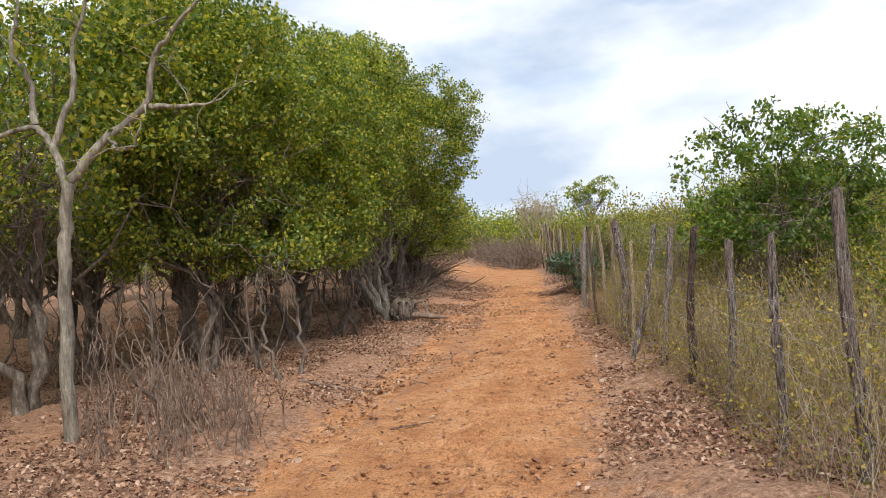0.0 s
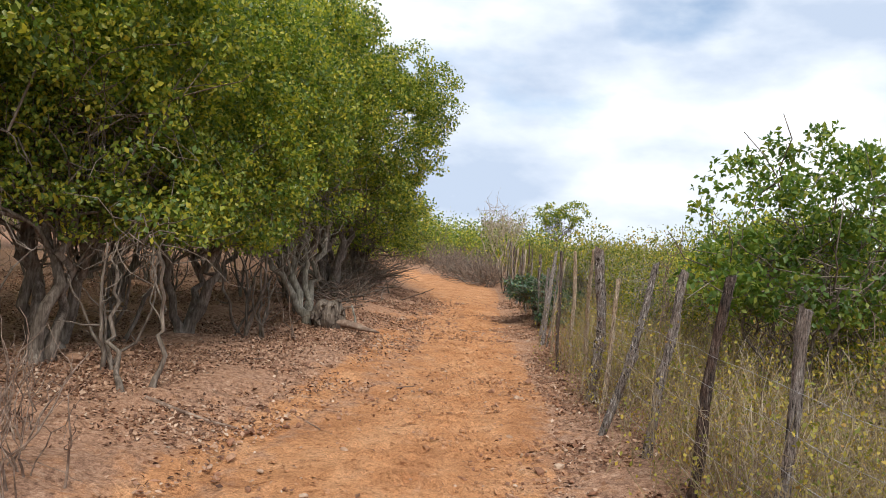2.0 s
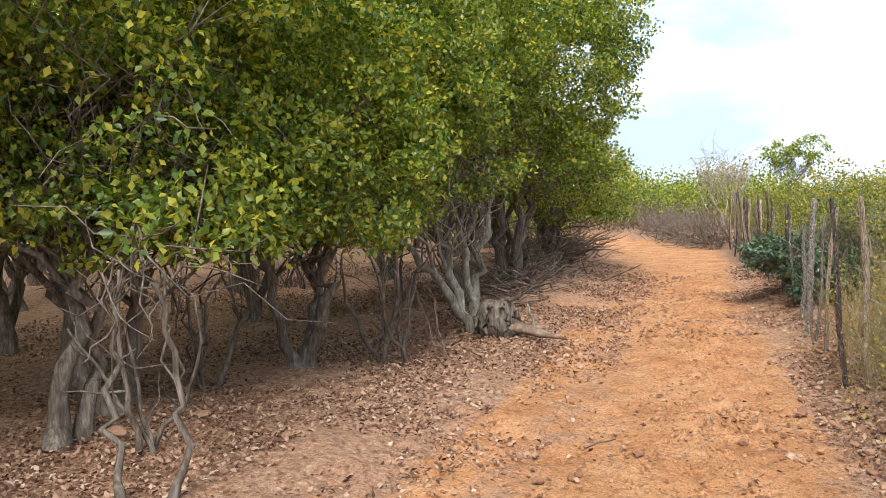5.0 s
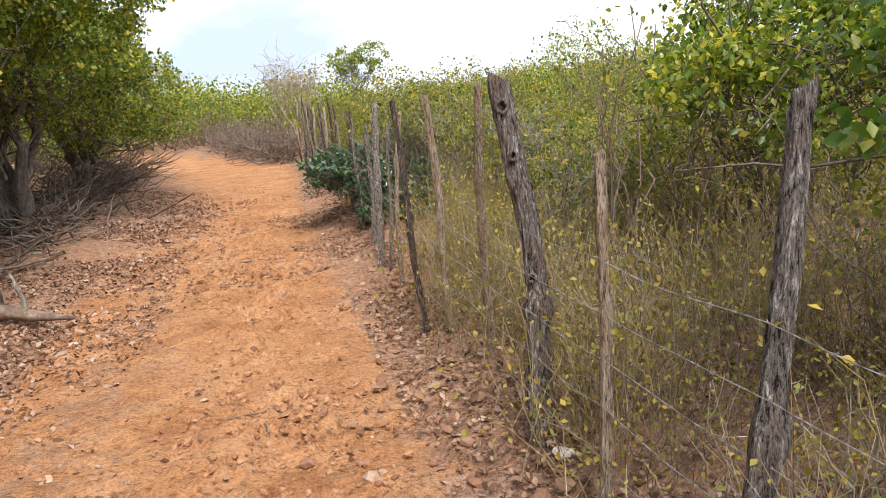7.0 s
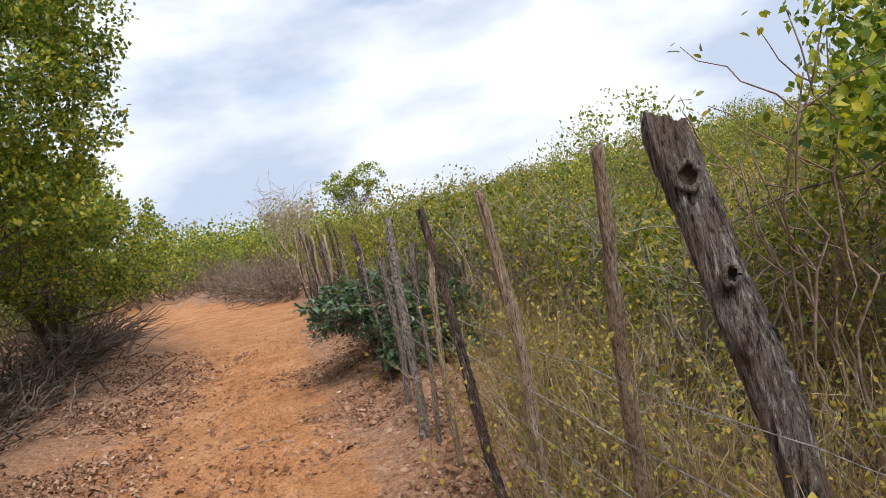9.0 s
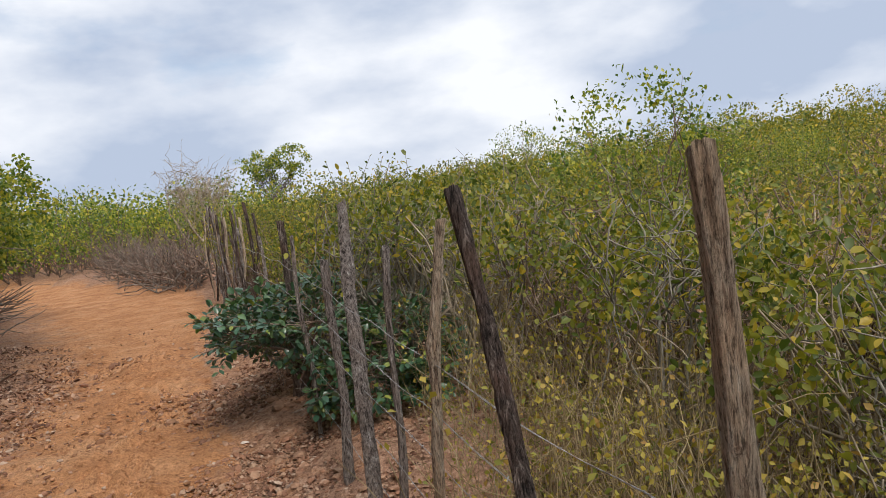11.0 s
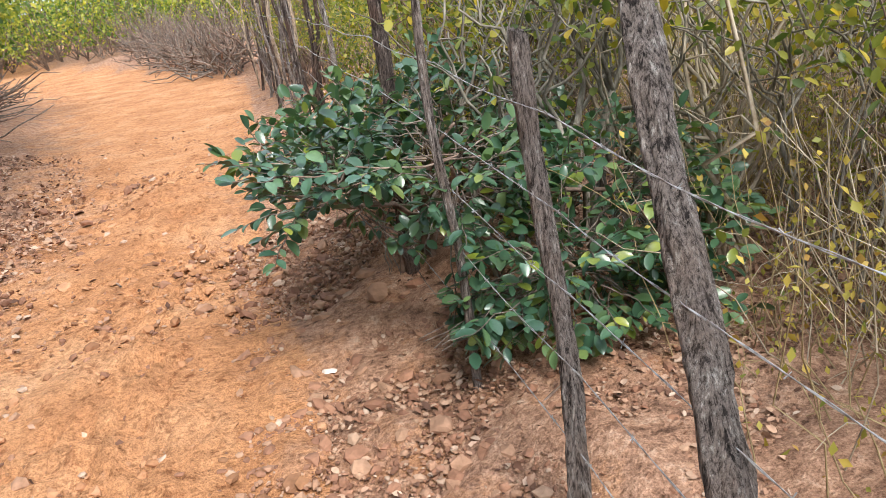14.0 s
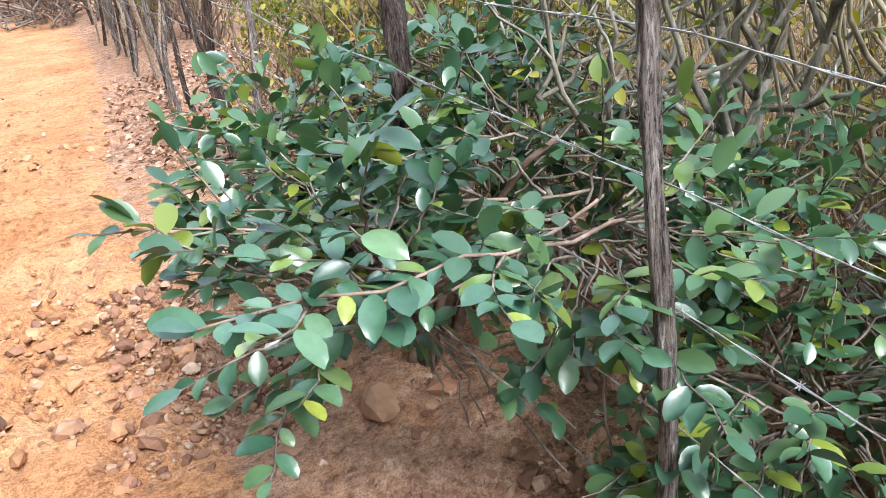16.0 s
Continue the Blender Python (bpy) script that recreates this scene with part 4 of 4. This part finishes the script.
def build_herb(herb_bark):
    """Dry weeds: upright thin stems with a few yellowing leaves."""
    root = thing("dry_weed_clump", "thicket of dry straw-coloured weed stems with yellowing leaves", "weeds", "weeds behind the fence")
    stem, g = Geo(), Geo()
    for _ in range(34):
        foot = rng.normal(0, 0.22, 3) * (1, 1, 0)
        end = foot + (rng.normal(0, 0.2), rng.normal(0, 0.2), rng.uniform(0.3, 1.0))
        line = bent(foot, end, 6, 0.16, 0.04)
        tube(stem, line, np.linspace(0.0032, 0.0014, 6), 3, caps=False)
        q = line[rng.integers(1, 6, 9)] + rng.normal(0, 0.05, (9, 3))
        leaves(g, q, 0.03, 1.0)
        for _ in range(2):
            s = line[rng.integers(1, 5)]
            tube(stem, bent(s, s + rng.normal(0, 0.15, 3) + (0, 0, 0.06), 4, 0.15, 0.04), np.linspace(0.002, 0.001, 4), 3, caps=False)
    part("stem_growth", stem, herb_bark, root, kind="stuff")
    part("foliage", g, M_LEAF_DRY, root)
    return root


def scatter(protos, n, xr, yr, scale, keep=None):
    done = 0
    while done < n:
        x, y = rng.uniform(*xr), rng.uniform(*yr)
        done += 1
        if keep and not keep(x, y):
            continue
        c = copy_thing(protos[rng.integers(len(protos))], pose(x, y, ground_height(x, y) - 0.03, 0, 0, rng.uniform(0, 360)))
        s = rng.uniform(*scale)
        c.scale = (s, s, s * rng.uniform(0.85, 1.1))


herbs = [build_herb(k) for k in (M_TWIG, M_STRAW, M_TWIG_PALE, M_STRAW)]
for n, h in enumerate(herbs):
    h.location = (2.0, 4.0 + 2.1 * n, ground_height(2.0, 4.0 + 2.1 * n))
SCRUB_LABEL = "thin-stemmed scrub bush with yellow-green leaves behind the fence"
bushes = [build_bush("scrub_bush", SCRUB_LABEL, 1.5, 0.6, 18, 120, 15, 0.036, M_LEAF_SCRUB, M_TWIG), build_bush("scrub_bush", SCRUB_LABEL, 1.8, 0.8, 20, 150, 15, 0.038, M_LEAF_SCRUB, M_TWIG),
          build_bush("scrub_bush", "tangled scrub bush with sparse yellowing leaves", 1.3, 0.6, 34, 80, 9, 0.032, M_LEAF_DRY, M_TWIG_PALE), build_bush("scrub_bush", SCRUB_LABEL, 2.1, 0.95, 18, 190, 15, 0.045, M_LEAF, M_TWIG)]
for n, b in enumerate(bushes):
    b.location = (3.2 + 0.5 * n, 7.0 + 2.5 * n, ground_height(3.2 + 0.5 * n, 7.0 + 2.5 * n))
off_shrub = lambda x, y: not (1.0 < x < 2.7 and 13.1 < y < 15) and not (x < 2.15 and 11.2 < y < 13.3)
scatter(herbs, 178, (1.58, 3.4), (0.2, 17), (0.6, 1.05), off_shrub)
scatter(herbs, 60, (3.0, 6.5), (3, 20), (0.8, 1.3))
scatter(herbs[1::2], 84, (1.75, 3.8), (8.8, 13.0), (0.45, 0.95), lambda x, y: not (x < 2.3 and y > 12))
scatter(bushes[2:3], 40, (1.9, 4.5), (2, 17), (0.45, 0.95), lambda x, y: y < 10.4 or y > 15.2)
scatter(bushes[:3], 62, (3.4, 8), (2, 24), (0.45, 1.02))
scatter(bushes, 80, (6, 16), (2, 36), (0.6, 1.25))
scatter(bushes[:3], 34, (1.7, 3.4), (15.3, 26), (0.5, 0.95))
# the spreading small tree behind the fence
build_tree("small_scrub_tree", (2.98, 6.25), [(-0.5, 0.1, 1.3), (0.3, 0.2, 1.7), (0.1, -0.4, 1.5), (0.7, -0.1, 1.5), (-0.1, 0.5, 1.6)],
           [((-0.95, -0.3, 2.15), (0.34, 0.4, 0.2)), ((-0.5, 0.3, 2.42), (0.4, 0.4, 0.2)), ((0.0, -0.3, 2.25), (0.42, 0.5, 0.22)), ((0.35, 0.4, 2.62), (0.4, 0.4, 0.2)), ((0.75, -0.2, 2.5), (0.45, 0.5, 0.22)), ((1.2, 0.3, 2.3), (0.45, 0.5, 0.24)),
            ((0.5, 0.0, 1.9), (0.7, 0.7, 0.22)), ((-0.5, 0.1, 1.75), (0.5, 0.5, 0.2)), ((-0.1, 0.2, 2.8), (0.3, 0.3, 0.14)), ((1.5, -0.3, 1.9), (0.45, 0.5, 0.25)), ((0.0, -0.4, 1.35), (0.7, 0.5, 0.25)), ((0.8, 0.2, 1.35), (0.7, 0.6, 0.3)), ((-0.75, -0.1, 1.4), (0.4, 0.5, 0.2))],
           "small spreading scrub tree with fresh green leaves", 360, 34, 0.06, 0.022, cluster=0.075, leafmat=M_LEAF_FRESH, limbs=10, twigs=60)
build_tree("small_scrub_tree", (3.8, 9.15), [(-0.3, 0.1, 1.3), (0.3, 0.2, 1.4), (0.1, -0.3, 1.3), (0.5, -0.1, 1.3), (-0.1, 0.3, 1.4), (-0.6, 0.0, 1.2)],
           [((0, 0, 1.75), (0.85, 0.8, 0.32)), ((-0.72, -0.1, 1.6), (0.38, 0.45, 0.24)), ((0.6, 0.2, 2.1), (0.7, 0.7, 0.3)), ((-0.2, 0.3, 2.1), (0.45, 0.45, 0.2)), ((0.9, -0.4, 1.8), (0.6, 0.6, 0.35)), ((-0.4, -0.5, 1.25), (0.35, 0.3, 0.15))],
           "spreading scrub tree with thin dark stems and bright yellow-green leaves", 300, 40, 0.055, 0.02, cluster=0.09, leafmat=M_LEAF, limbs=10, twigs=50)
TALL_LABEL = "tall bush with bare thin stems and broad yellow-green leaves"
for bx, by, h, turn in ((2.95, 11.7, 1.28, 0), (2.9, 12.8, 1.4, 0), (2.5, 13.7, 1.45, 0), (3.6, 11.4, 1.35, 0), (3.3, 14.3, 1.6, 0), (2.3, 15.4, 1.5, 0), (3.4, 12.4, 1.4, 0), (2.9, 10.5, 1.1, 0), (3.5, 3.6, 1.15, 0), (4.0, 4.8, 1.3, 0), (4.4, 7.4, 1.3, 0), (4.1, 10.6, 1.4, 0)):
    tall = build_bush("tall_scrub_bush", TALL_LABEL, h * rng.uniform(0.84, 1.02), 0.66, 30, 125, 11, 0.041, M_LEAF_SCRUB, (M_TWIG, M_TWIG_PALE)[int(10 * by) % 2], 0.08, 0.62, mid=True)
    tall.location = (bx, by, ground_height(bx, by) - 0.03)


def build_pale_bush(x, y, stems, label):
    """Forked smooth pale stems with broad leaves at their ends."""
    root = thing("pale_stemmed_bush", label, "bush", at=(x, y, ground_height(x, y) - 0.03))
    lines = []
    twig = Geo()
    for _ in range(stems):
        g = Geo()
        foot = rng.normal(0, 0.12, 3) * (1.6, 1, 0)
        mid = foot + (rng.normal(0.03, 0.11), rng.normal(0, 0.1), rng.uniform(0.45, 0.8))
        r = rng.uniform(0.01, 0.017) if 13.5 < y < 14.5 else rng.uniform(0.005, 0.009)
        tube(g, bent(foot, mid, 9, 0.1, 0.03), np.linspace(r, r * 0.75, 9), 7, 0.05)
        for _ in range(3):
            e = mid + (np.clip(rng.normal(0.05, 0.25), -0.35, 0.6), rng.normal(0, 0.22), rng.uniform(0.25, 0.6))
            line = bent(mid, e, 8, 0.14, 0.04)
            tube(g, line, np.linspace(r * 0.62, 0.004, 8), 6, 0.04)
            for _ in range(3):
                q = line[rng.integers(2, 8)]
                small = bent(q, q + rng.normal(0, 0.17, 3) + (0, 0, 0.1), 6, 0.12, 0.03)
                tube(twig, small, np.linspace(0.004, 0.0018, 6), 4)
                lines.append(small[2:])
        part("stem", g, M_BARK_PALE, root)
    part("twig_growth", twig, M_BARK_PALE, root, kind="stuff")
    places, spins = leaf_sprays(lines, 0.045)
    g = Geo()
    set_leaves(g, places, spins, (0.055 if 13.5 < y < 14.5 else 0.042) * rng.uniform(0.6, 1.25, len(places)), LEAF_OVAL)
    part("foliage", g, M_LEAF_SCRUB, root, "scattered broad yellow-green leaves", kind="stuff")


build_pale_bush(2.0, 13.95, 13, "bush of forked smooth pale stems behind the dark shrub")
build_pale_bush(2.55, 13.2, 9, "open bush of forked pale stems among dry weeds")
build_pale_bush(2.6, 11.5, 8, "open bush of forked pale stems behind leaning posts")
build_pale_bush(2.6, 10.1, 7, "open bush of forked pale stems among straw-coloured weeds")
build_pale_bush(2.3, 15.0, 9, "bush of forked pale stems beside the dark shrub")


def distant_scrub(n, xr, yr, scale, keep=None, mat=None):
    """Bushes too far off to be told apart, as one mass of leaves and stems."""
    leaf, stem = Geo(), Geo()
    for _ in range(n):
        x, y = rng.uniform(*xr), rng.uniform(*yr)
        if keep and not keep(x, y):
            continue
        s = rng.uniform(*scale)
        o = np.array((x, y, ground_height(x, y)))
        spots = crown_points([((0, 0, s * 0.58), (s * 0.62, s * 0.62, s * 0.42))], 20, 0.06) + o
        d = math.hypot(x, y - 8)
        size = float(np.clip(d * 0.0042, 0.08, 0.4))
        leaves(leaf, np.repeat(spots, 8, 0) + fuzz(len(spots) * 8, 0.09 * s + 0.02), size, 0.8)
        for q in spots[:5]:
            tube(stem, bent(o, q, 4, 0.1, 0.03), np.linspace(0.02, 0.008, 4), 3, caps=False)
    tagged(part("distant_scrub", leaf, mat or M_LEAF_SCRUB), "distant yellow-green dryland scrub", "scrub", kind="stuff")
    tagged(part("distant_scrub_stems", stem, M_TWIG), "grey stems of distant scrub", "scrub", kind="stuff")


distant_scrub(260, (1.8, 26), (25, 62), (1.3, 2.2), lambda x, y: x > 2.2 or y > 37)
distant_scrub(230, (5.5, 16), (-4, 28), (0.8, 1.35))
distant_scrub(330, (14, 70), (4, 80), (1.6, 2.8))
distant_scrub(190, (-16, 5), (37, 50), (2.2, 3.1), None, M_LEAF)
distant_scrub(220, (-26, 3), (33, 62), (1.4, 2.6), lambda x, y: y > 36 or x < path_left(y) - 1.5, M_LEAF)
distant_scrub(120, (-14, -3.2), (21, 36), (1.3, 2.4), lambda x, y: x < path_left(y) - 1.2, M_LEAF)
distant_scrub(220, (-34, -15), (-4, 38), (2.2, 4.0), None, M_LEAF)
distant_scrub(260, (-120, 160), (65, 190), (3, 5.5))

def build_leggy_bush():
    """A tall open shrub: long thin branches with a few drooping leaves."""
    x, y, top = 2.66, 9.15, 2.05
    z0 = ground_height(x, y) - 0.03
    root = thing("leggy_bush", "tall open bush of long thin branches with few drooping leaves", "bush", at=(x, y, z0))
    g, tips = Geo(), []
    for k in range(8):
        end = np.array((rng.normal(0, 0.3), rng.normal(0, 0.3), (top - z0) * rng.uniform(0.72, 0.95))) if k else np.array((0, 0, top - z0))
        s = Geo()
        line = bent((rng.normal(0, 0.08), rng.normal(0, 0.08), 0), end, 12, 0.12, 0.02)
        tube(s, line, np.linspace(0.009, 0.003, 12), 6, 0.04)
        part("stem", s, M_TWIG, root)
        for _ in range(4):
            q = line[rng.integers(5, 11)]
            e = q + rng.normal(0, 0.22, 3) + (0, 0, 0.16)
            tube(g, bent(q, e, 6, 0.15, 0.04), np.linspace(0.004, 0.0015, 6), 4)
            tips.append(e)
        tips.append(end)
    part("twig_growth", g, M_TWIG, root, kind="stuff")
    f = Geo()
    leaves(f, np.repeat(np.array(tips), 5, 0) + fuzz(5 * len(tips), 0.05), 0.038, 1.0, LEAF_MID)
    part("foliage", f, M_LEAF_SCRUB, root)


build_leggy_bush()

# ---- brush heap, far trees ----


def build_heap(name, label, line, count, length, height, upright=0.5):
    root = thing(name, label, "brushwood", at=(line[0][0], line[0][1], ground_height(*line[0])))
    o = np.array(root.location)
    for mat in (M_TWIG, M_BARK):
        g = Geo()
        for _ in range(count // 2):
            s = rng.uniform(0, len(line) - 1.001)
            k = int(s)
            p = np.array(line[k]) + (np.array(line[k + 1]) - np.array(line[k])) * (s - k) + rng.normal(0, 0.3, 2)
            a = np.array((*p, ground_height(*p) + rng.uniform(0, height * 0.4))) - o
            d = rng.normal(0, 1, 3) * (1, 1, upright)
            d[2] = abs(d[2])
            b = a + d / np.linalg.norm(d) * length * rng.uniform(0.5, 1.1)
            b[2] = min(b[2], a[2] + height)
            tube(g, bent(a, b, 6, 0.15, 0.04), np.linspace(rng.uniform(0.008, 0.022), 0.004, 6), 4)
        part("brushwood", g, mat, root, kind="stuff")
    return root


build_heap("brush_heap", "heap of dry red-grey cut branches along the fence", [(1.1, 25.0), (0.6, 27.5), (-0.4, 31), (-1.2, 35)], 700, 1.2, 0.95, 1.2)
build_heap("brush_heap", "dry grey fallen branches at the edge of the grove", [(-2.9, 17.5), (-2.6, 20), (-2.7, 22), (-3.6, 25)], 460, 1.3, 0.55)
build_heap("brush_heap", "dry grey fallen branches beside the track", [(-2.6, 13.2), (-2.4, 15.0), (-2.2, 16.8)], 150, 1.0, 0.4)
build_tree("bare_tree", (1.6, 33.5), [(-0.5, 0, 2.2), (0.4, 0.1, 2.6), (0, 0.3, 2.7), (0.8, 0, 2.2), (-0.9, 0, 2.2)], [((0, 0, 2.9), (1.5, 1.2, 0.95))], "bare grey leafless tree among bushes", 120, 0, radius=0.03, twigs=110, bark=M_TWIG_PALE)
build_tree("far_tree", (5.6, 45.5), [(-0.6, 0, 2.5), (0.5, 0.1, 2.6)], [((-0.7, 0, 3.5), (1.0, 1.0, 0.7)), ((0.8, 0, 3.8), (0.9, 0.9, 0.6)), ((0, 0, 3.2), (1.3, 1, 0.5))], "small green tree standing above distant scrub", 140, 22, 0.12, 0.06)
for bx, by, turn, src, s in ((-5.0, 20.5, 30, grove_a, 0.95), (-5.5, 25, 100, grove_b, 0.9), (-8, 23, 200, grove_a, 1), (-8, 30, 10, grove_b, 0.9), (-12, 27, 80, grove_a, 1.0), (-13, 20, 190, grove_b, 1.0), (-6, 36, 150, grove_a, 0.8)):
    c = copy_thing(src, pose(bx, by, ground_height(bx, by) - 0.04, 0, 0, turn))
    c.scale = (s, s, s)

# ---- litter and stones ----


def build_litter(n):
    g = Geo()
    x, y = rng.uniform(-9, 3.6, n), rng.uniform(-2.8, 20, n)
    xl, xr = path_left(y), path_right(y)
    out = np.maximum(xl - x, x - xr)
    keep = rng.uniform(0, 1, n) < np.where(out > 0, np.clip(np.where(x > xr, 0.4, 0.25) + out * 1.1, 0, 1), 0.03) * np.where(x < -5, 0.5, 1)
    x, y = x[keep], y[keep]
    close = (y > 10.8) & (y < 15) & (x > 0.4) & (x < 2.6)
    spots = np.stack([x, y, lie(x, y) + 0.01], -1)
    leaves(g, spots[~close], 0.038, 0.5, LEAF_SMALL, 0.5)
    leaves(g, spots[close], 0.027, 0.45, LEAF_MID, 0.5)
    tagged(part("leaf_litter", g, M_LITTER), "brown dry fallen leaves scattered over the soil", "leaf litter", kind="stuff")


build_litter(255000)

ICO_V, ICO_F = None, None


def stone_shape():
    global ICO_V, ICO_F
    bm = bmesh.new()
    bmesh.ops.create_icosphere(bm, subdivisions=1, radius=1)
    bmesh.ops.delete(bm, geom=[f for f in bm.faces if f.calc_center_median().z < -0.45], context="FACES_ONLY")
    ICO_V = np.array([v.co[:] for v in bm.verts])
    ICO_F = np.array([[v.index for v in f.verts] for f in bm.faces])
    bm.free()


stone_shape()


def add_stone(g, at, size):
    k = ICO_V * (1 + rng.normal(0, 0.16, (len(ICO_V), 1))) * size * rng.uniform(0.6, 1.3, 3) * (1, 1, 0.6)
    g.add(k @ turns(1, 0.3)[0].T + at, ICO_F)


def build_gravel(n):
    g, clods = Geo(), Geo()
    for k in range(n):
        y = rng.uniform(-2.5, 18) if k % 3 else rng.uniform(11, 16.5)
        u = rng.uniform(0, 1)
        if u < 0.6:
            x = path_right(y) + rng.normal(0.3, 0.33)
        elif u < 0.85:
            x = path_left(y) - abs(rng.normal(0.2, 0.7))
        else:
            x = rng.uniform(path_left(y), path_right(y))
        s = min(rng.exponential(0.008) + 0.005, 0.04)
        add_stone(g, (x, y, ground_height(x, y) + 0.2 * s), s)
    for _ in range(7000):
        x, y = rng.uniform(0.6, 2.3), rng.uniform(11.4, 16.0)
        s = min(rng.exponential(0.0045) + 0.004, 0.03)
        add_stone(g, (x, y, ground_height(x, y) + 0.2 * s), s)
    for _ in range(4500):
        x, y = rng.uniform(0.65, 1.7), rng.uniform(12.9, 15.2)
        add_stone(g, (x, y, ground_height(x, y) + 0.001), rng.uniform(0.003, 0.009))
    for _ in range(n // 2):
        y = rng.uniform(-1, 18)
        x = path_left(y) + (path_right(y) - path_left(y)) * np.clip(rng.normal(0.58, 0.2), 0, 1)
        s = min(rng.exponential(0.007) + 0.005, 0.035)
        add_stone(clods, (x, y, ground_height(x, y) + 0.1 * s), s)
    tagged(part("gravel", g, M_STONE, smooth=False), "red-brown gravel on the track edges", "gravel", kind="stuff")
    tagged(part("earth_clods", clods, M_CLOD, smooth=False), "crumbled orange earth clods on the track", "clods", kind="stuff")


M_CLOD = island_material("orange_clods", [(0.0, (0.22, 0.11, 0.06)), (0.5, (0.36, 0.18, 0.09)), (1.0, (0.46, 0.25, 0.14))])
build_gravel(11500)


def build_rock(x, y, size, mat, label):
    g = Geo()
    bm = bmesh.new()
    bmesh.ops.create_icosphere(bm, subdivisions=2, radius=1)
    v = np.array([q.co[:] for q in bm.verts])
    f = np.array([[q.index for q in t.verts] for t in bm.faces])
    bm.free()
    d = rng.normal(0, 1, (7, 3))
    d /= np.linalg.norm(d, axis=1, keepdims=True)
    for k in d:
        over = np.maximum(v @ k - rng.uniform(0.45, 0.75), 0)
        v = v - over[:, None] * k
    v = v * (1 + rng.normal(0, 0.03, (len(v), 1))) * size * rng.uniform(0.75, 1.25, 3) * (1, 1, 0.65)
    g.add(v, f)
    ob = part("rock", g, mat, smooth=False)
    ob.location = (x, y, ground_height(x, y) + size * 0.22)
    tagged(ob, label, "rock", "rocks beside the track")


M_ROCK = island_material("brown_rock", [(0.0, (0.30, 0.17, 0.11)), (1.0, (0.34, 0.20, 0.13))], noise_scale=18)
M_ROCK_PALE = island_material("pale_rock", [(0.0, (0.62, 0.52, 0.45)), (1.0, (0.66, 0.57, 0.5))], noise_scale=18)
build_rock(1.5, 7.65, 0.05, M_ROCK_PALE, "small pale pinkish rock at the foot of a post")
for rx, ry, rs in ((0.82, 13.85, 0.055), (1.24, 14.2, 0.075), (0.99, 14.22, 0.06), (1.23, 14.47, 0.06), (1.05, 13.7, 0.04), (1.4, 7.4, 0.045), (1.35, 8.5, 0.04), (1.1, 15.1, 0.05), (1.3, 6.9, 0.05), (-1.5, 6.3, 0.04), (-1.7, 8.3, 0.035), (-3.9, 7.0, 0.08), (-3.6, 7.6, 0.06), (1.2, 13.2, 0.05)):
    build_rock(rx, ry, rs, M_ROCK, "angular red-brown rock on the soil")
build_rock(0.93, 13.78, 0.03, M_ROCK_PALE, "small pale stone on the soil")


def build_stick(x, y, length, turn, r=0.008):
    g = Geo()
    d = np.array((math.cos(turn), math.sin(turn), 0)) * length / 2
    line = bent(-d, d, 9, 0.08, 0.02)
    line[:, 2] = [ground_height(x + q[0], y + q[1]) - ground_height(x, y) + r * 0.6 for q in line]
    tube(g, line, np.linspace(r, r * 0.45, 9), 6, 0.08)
    ob = part("stick", g, M_TWIG)
    ob.location = (x, y, ground_height(x, y))
    tagged(ob, "dry brown stick lying on the ground", "stick", "sticks on the ground")


build_stick(0.25, 12.9, 0.55, 0.15, 0.012)
build_stick(0.1, 8.9, 0.35, 0.1)
build_stick(0.35, 9.6, 0.3, 0.4)
build_stick(-2.2, 5.6, 0.9, -0.3, 0.022)
for _ in range(46):
    sy = rng.uniform(1.5, 17)
    sx = path_left(sy) - rng.uniform(0.2, 4.5) if rng.uniform() < 0.75 else rng.uniform(path_left(sy), path_right(sy) + 0.5)
    build_stick(sx, sy, rng.uniform(0.15, 0.7), rng.uniform(0, 3.1), rng.uniform(0.004, 0.011))
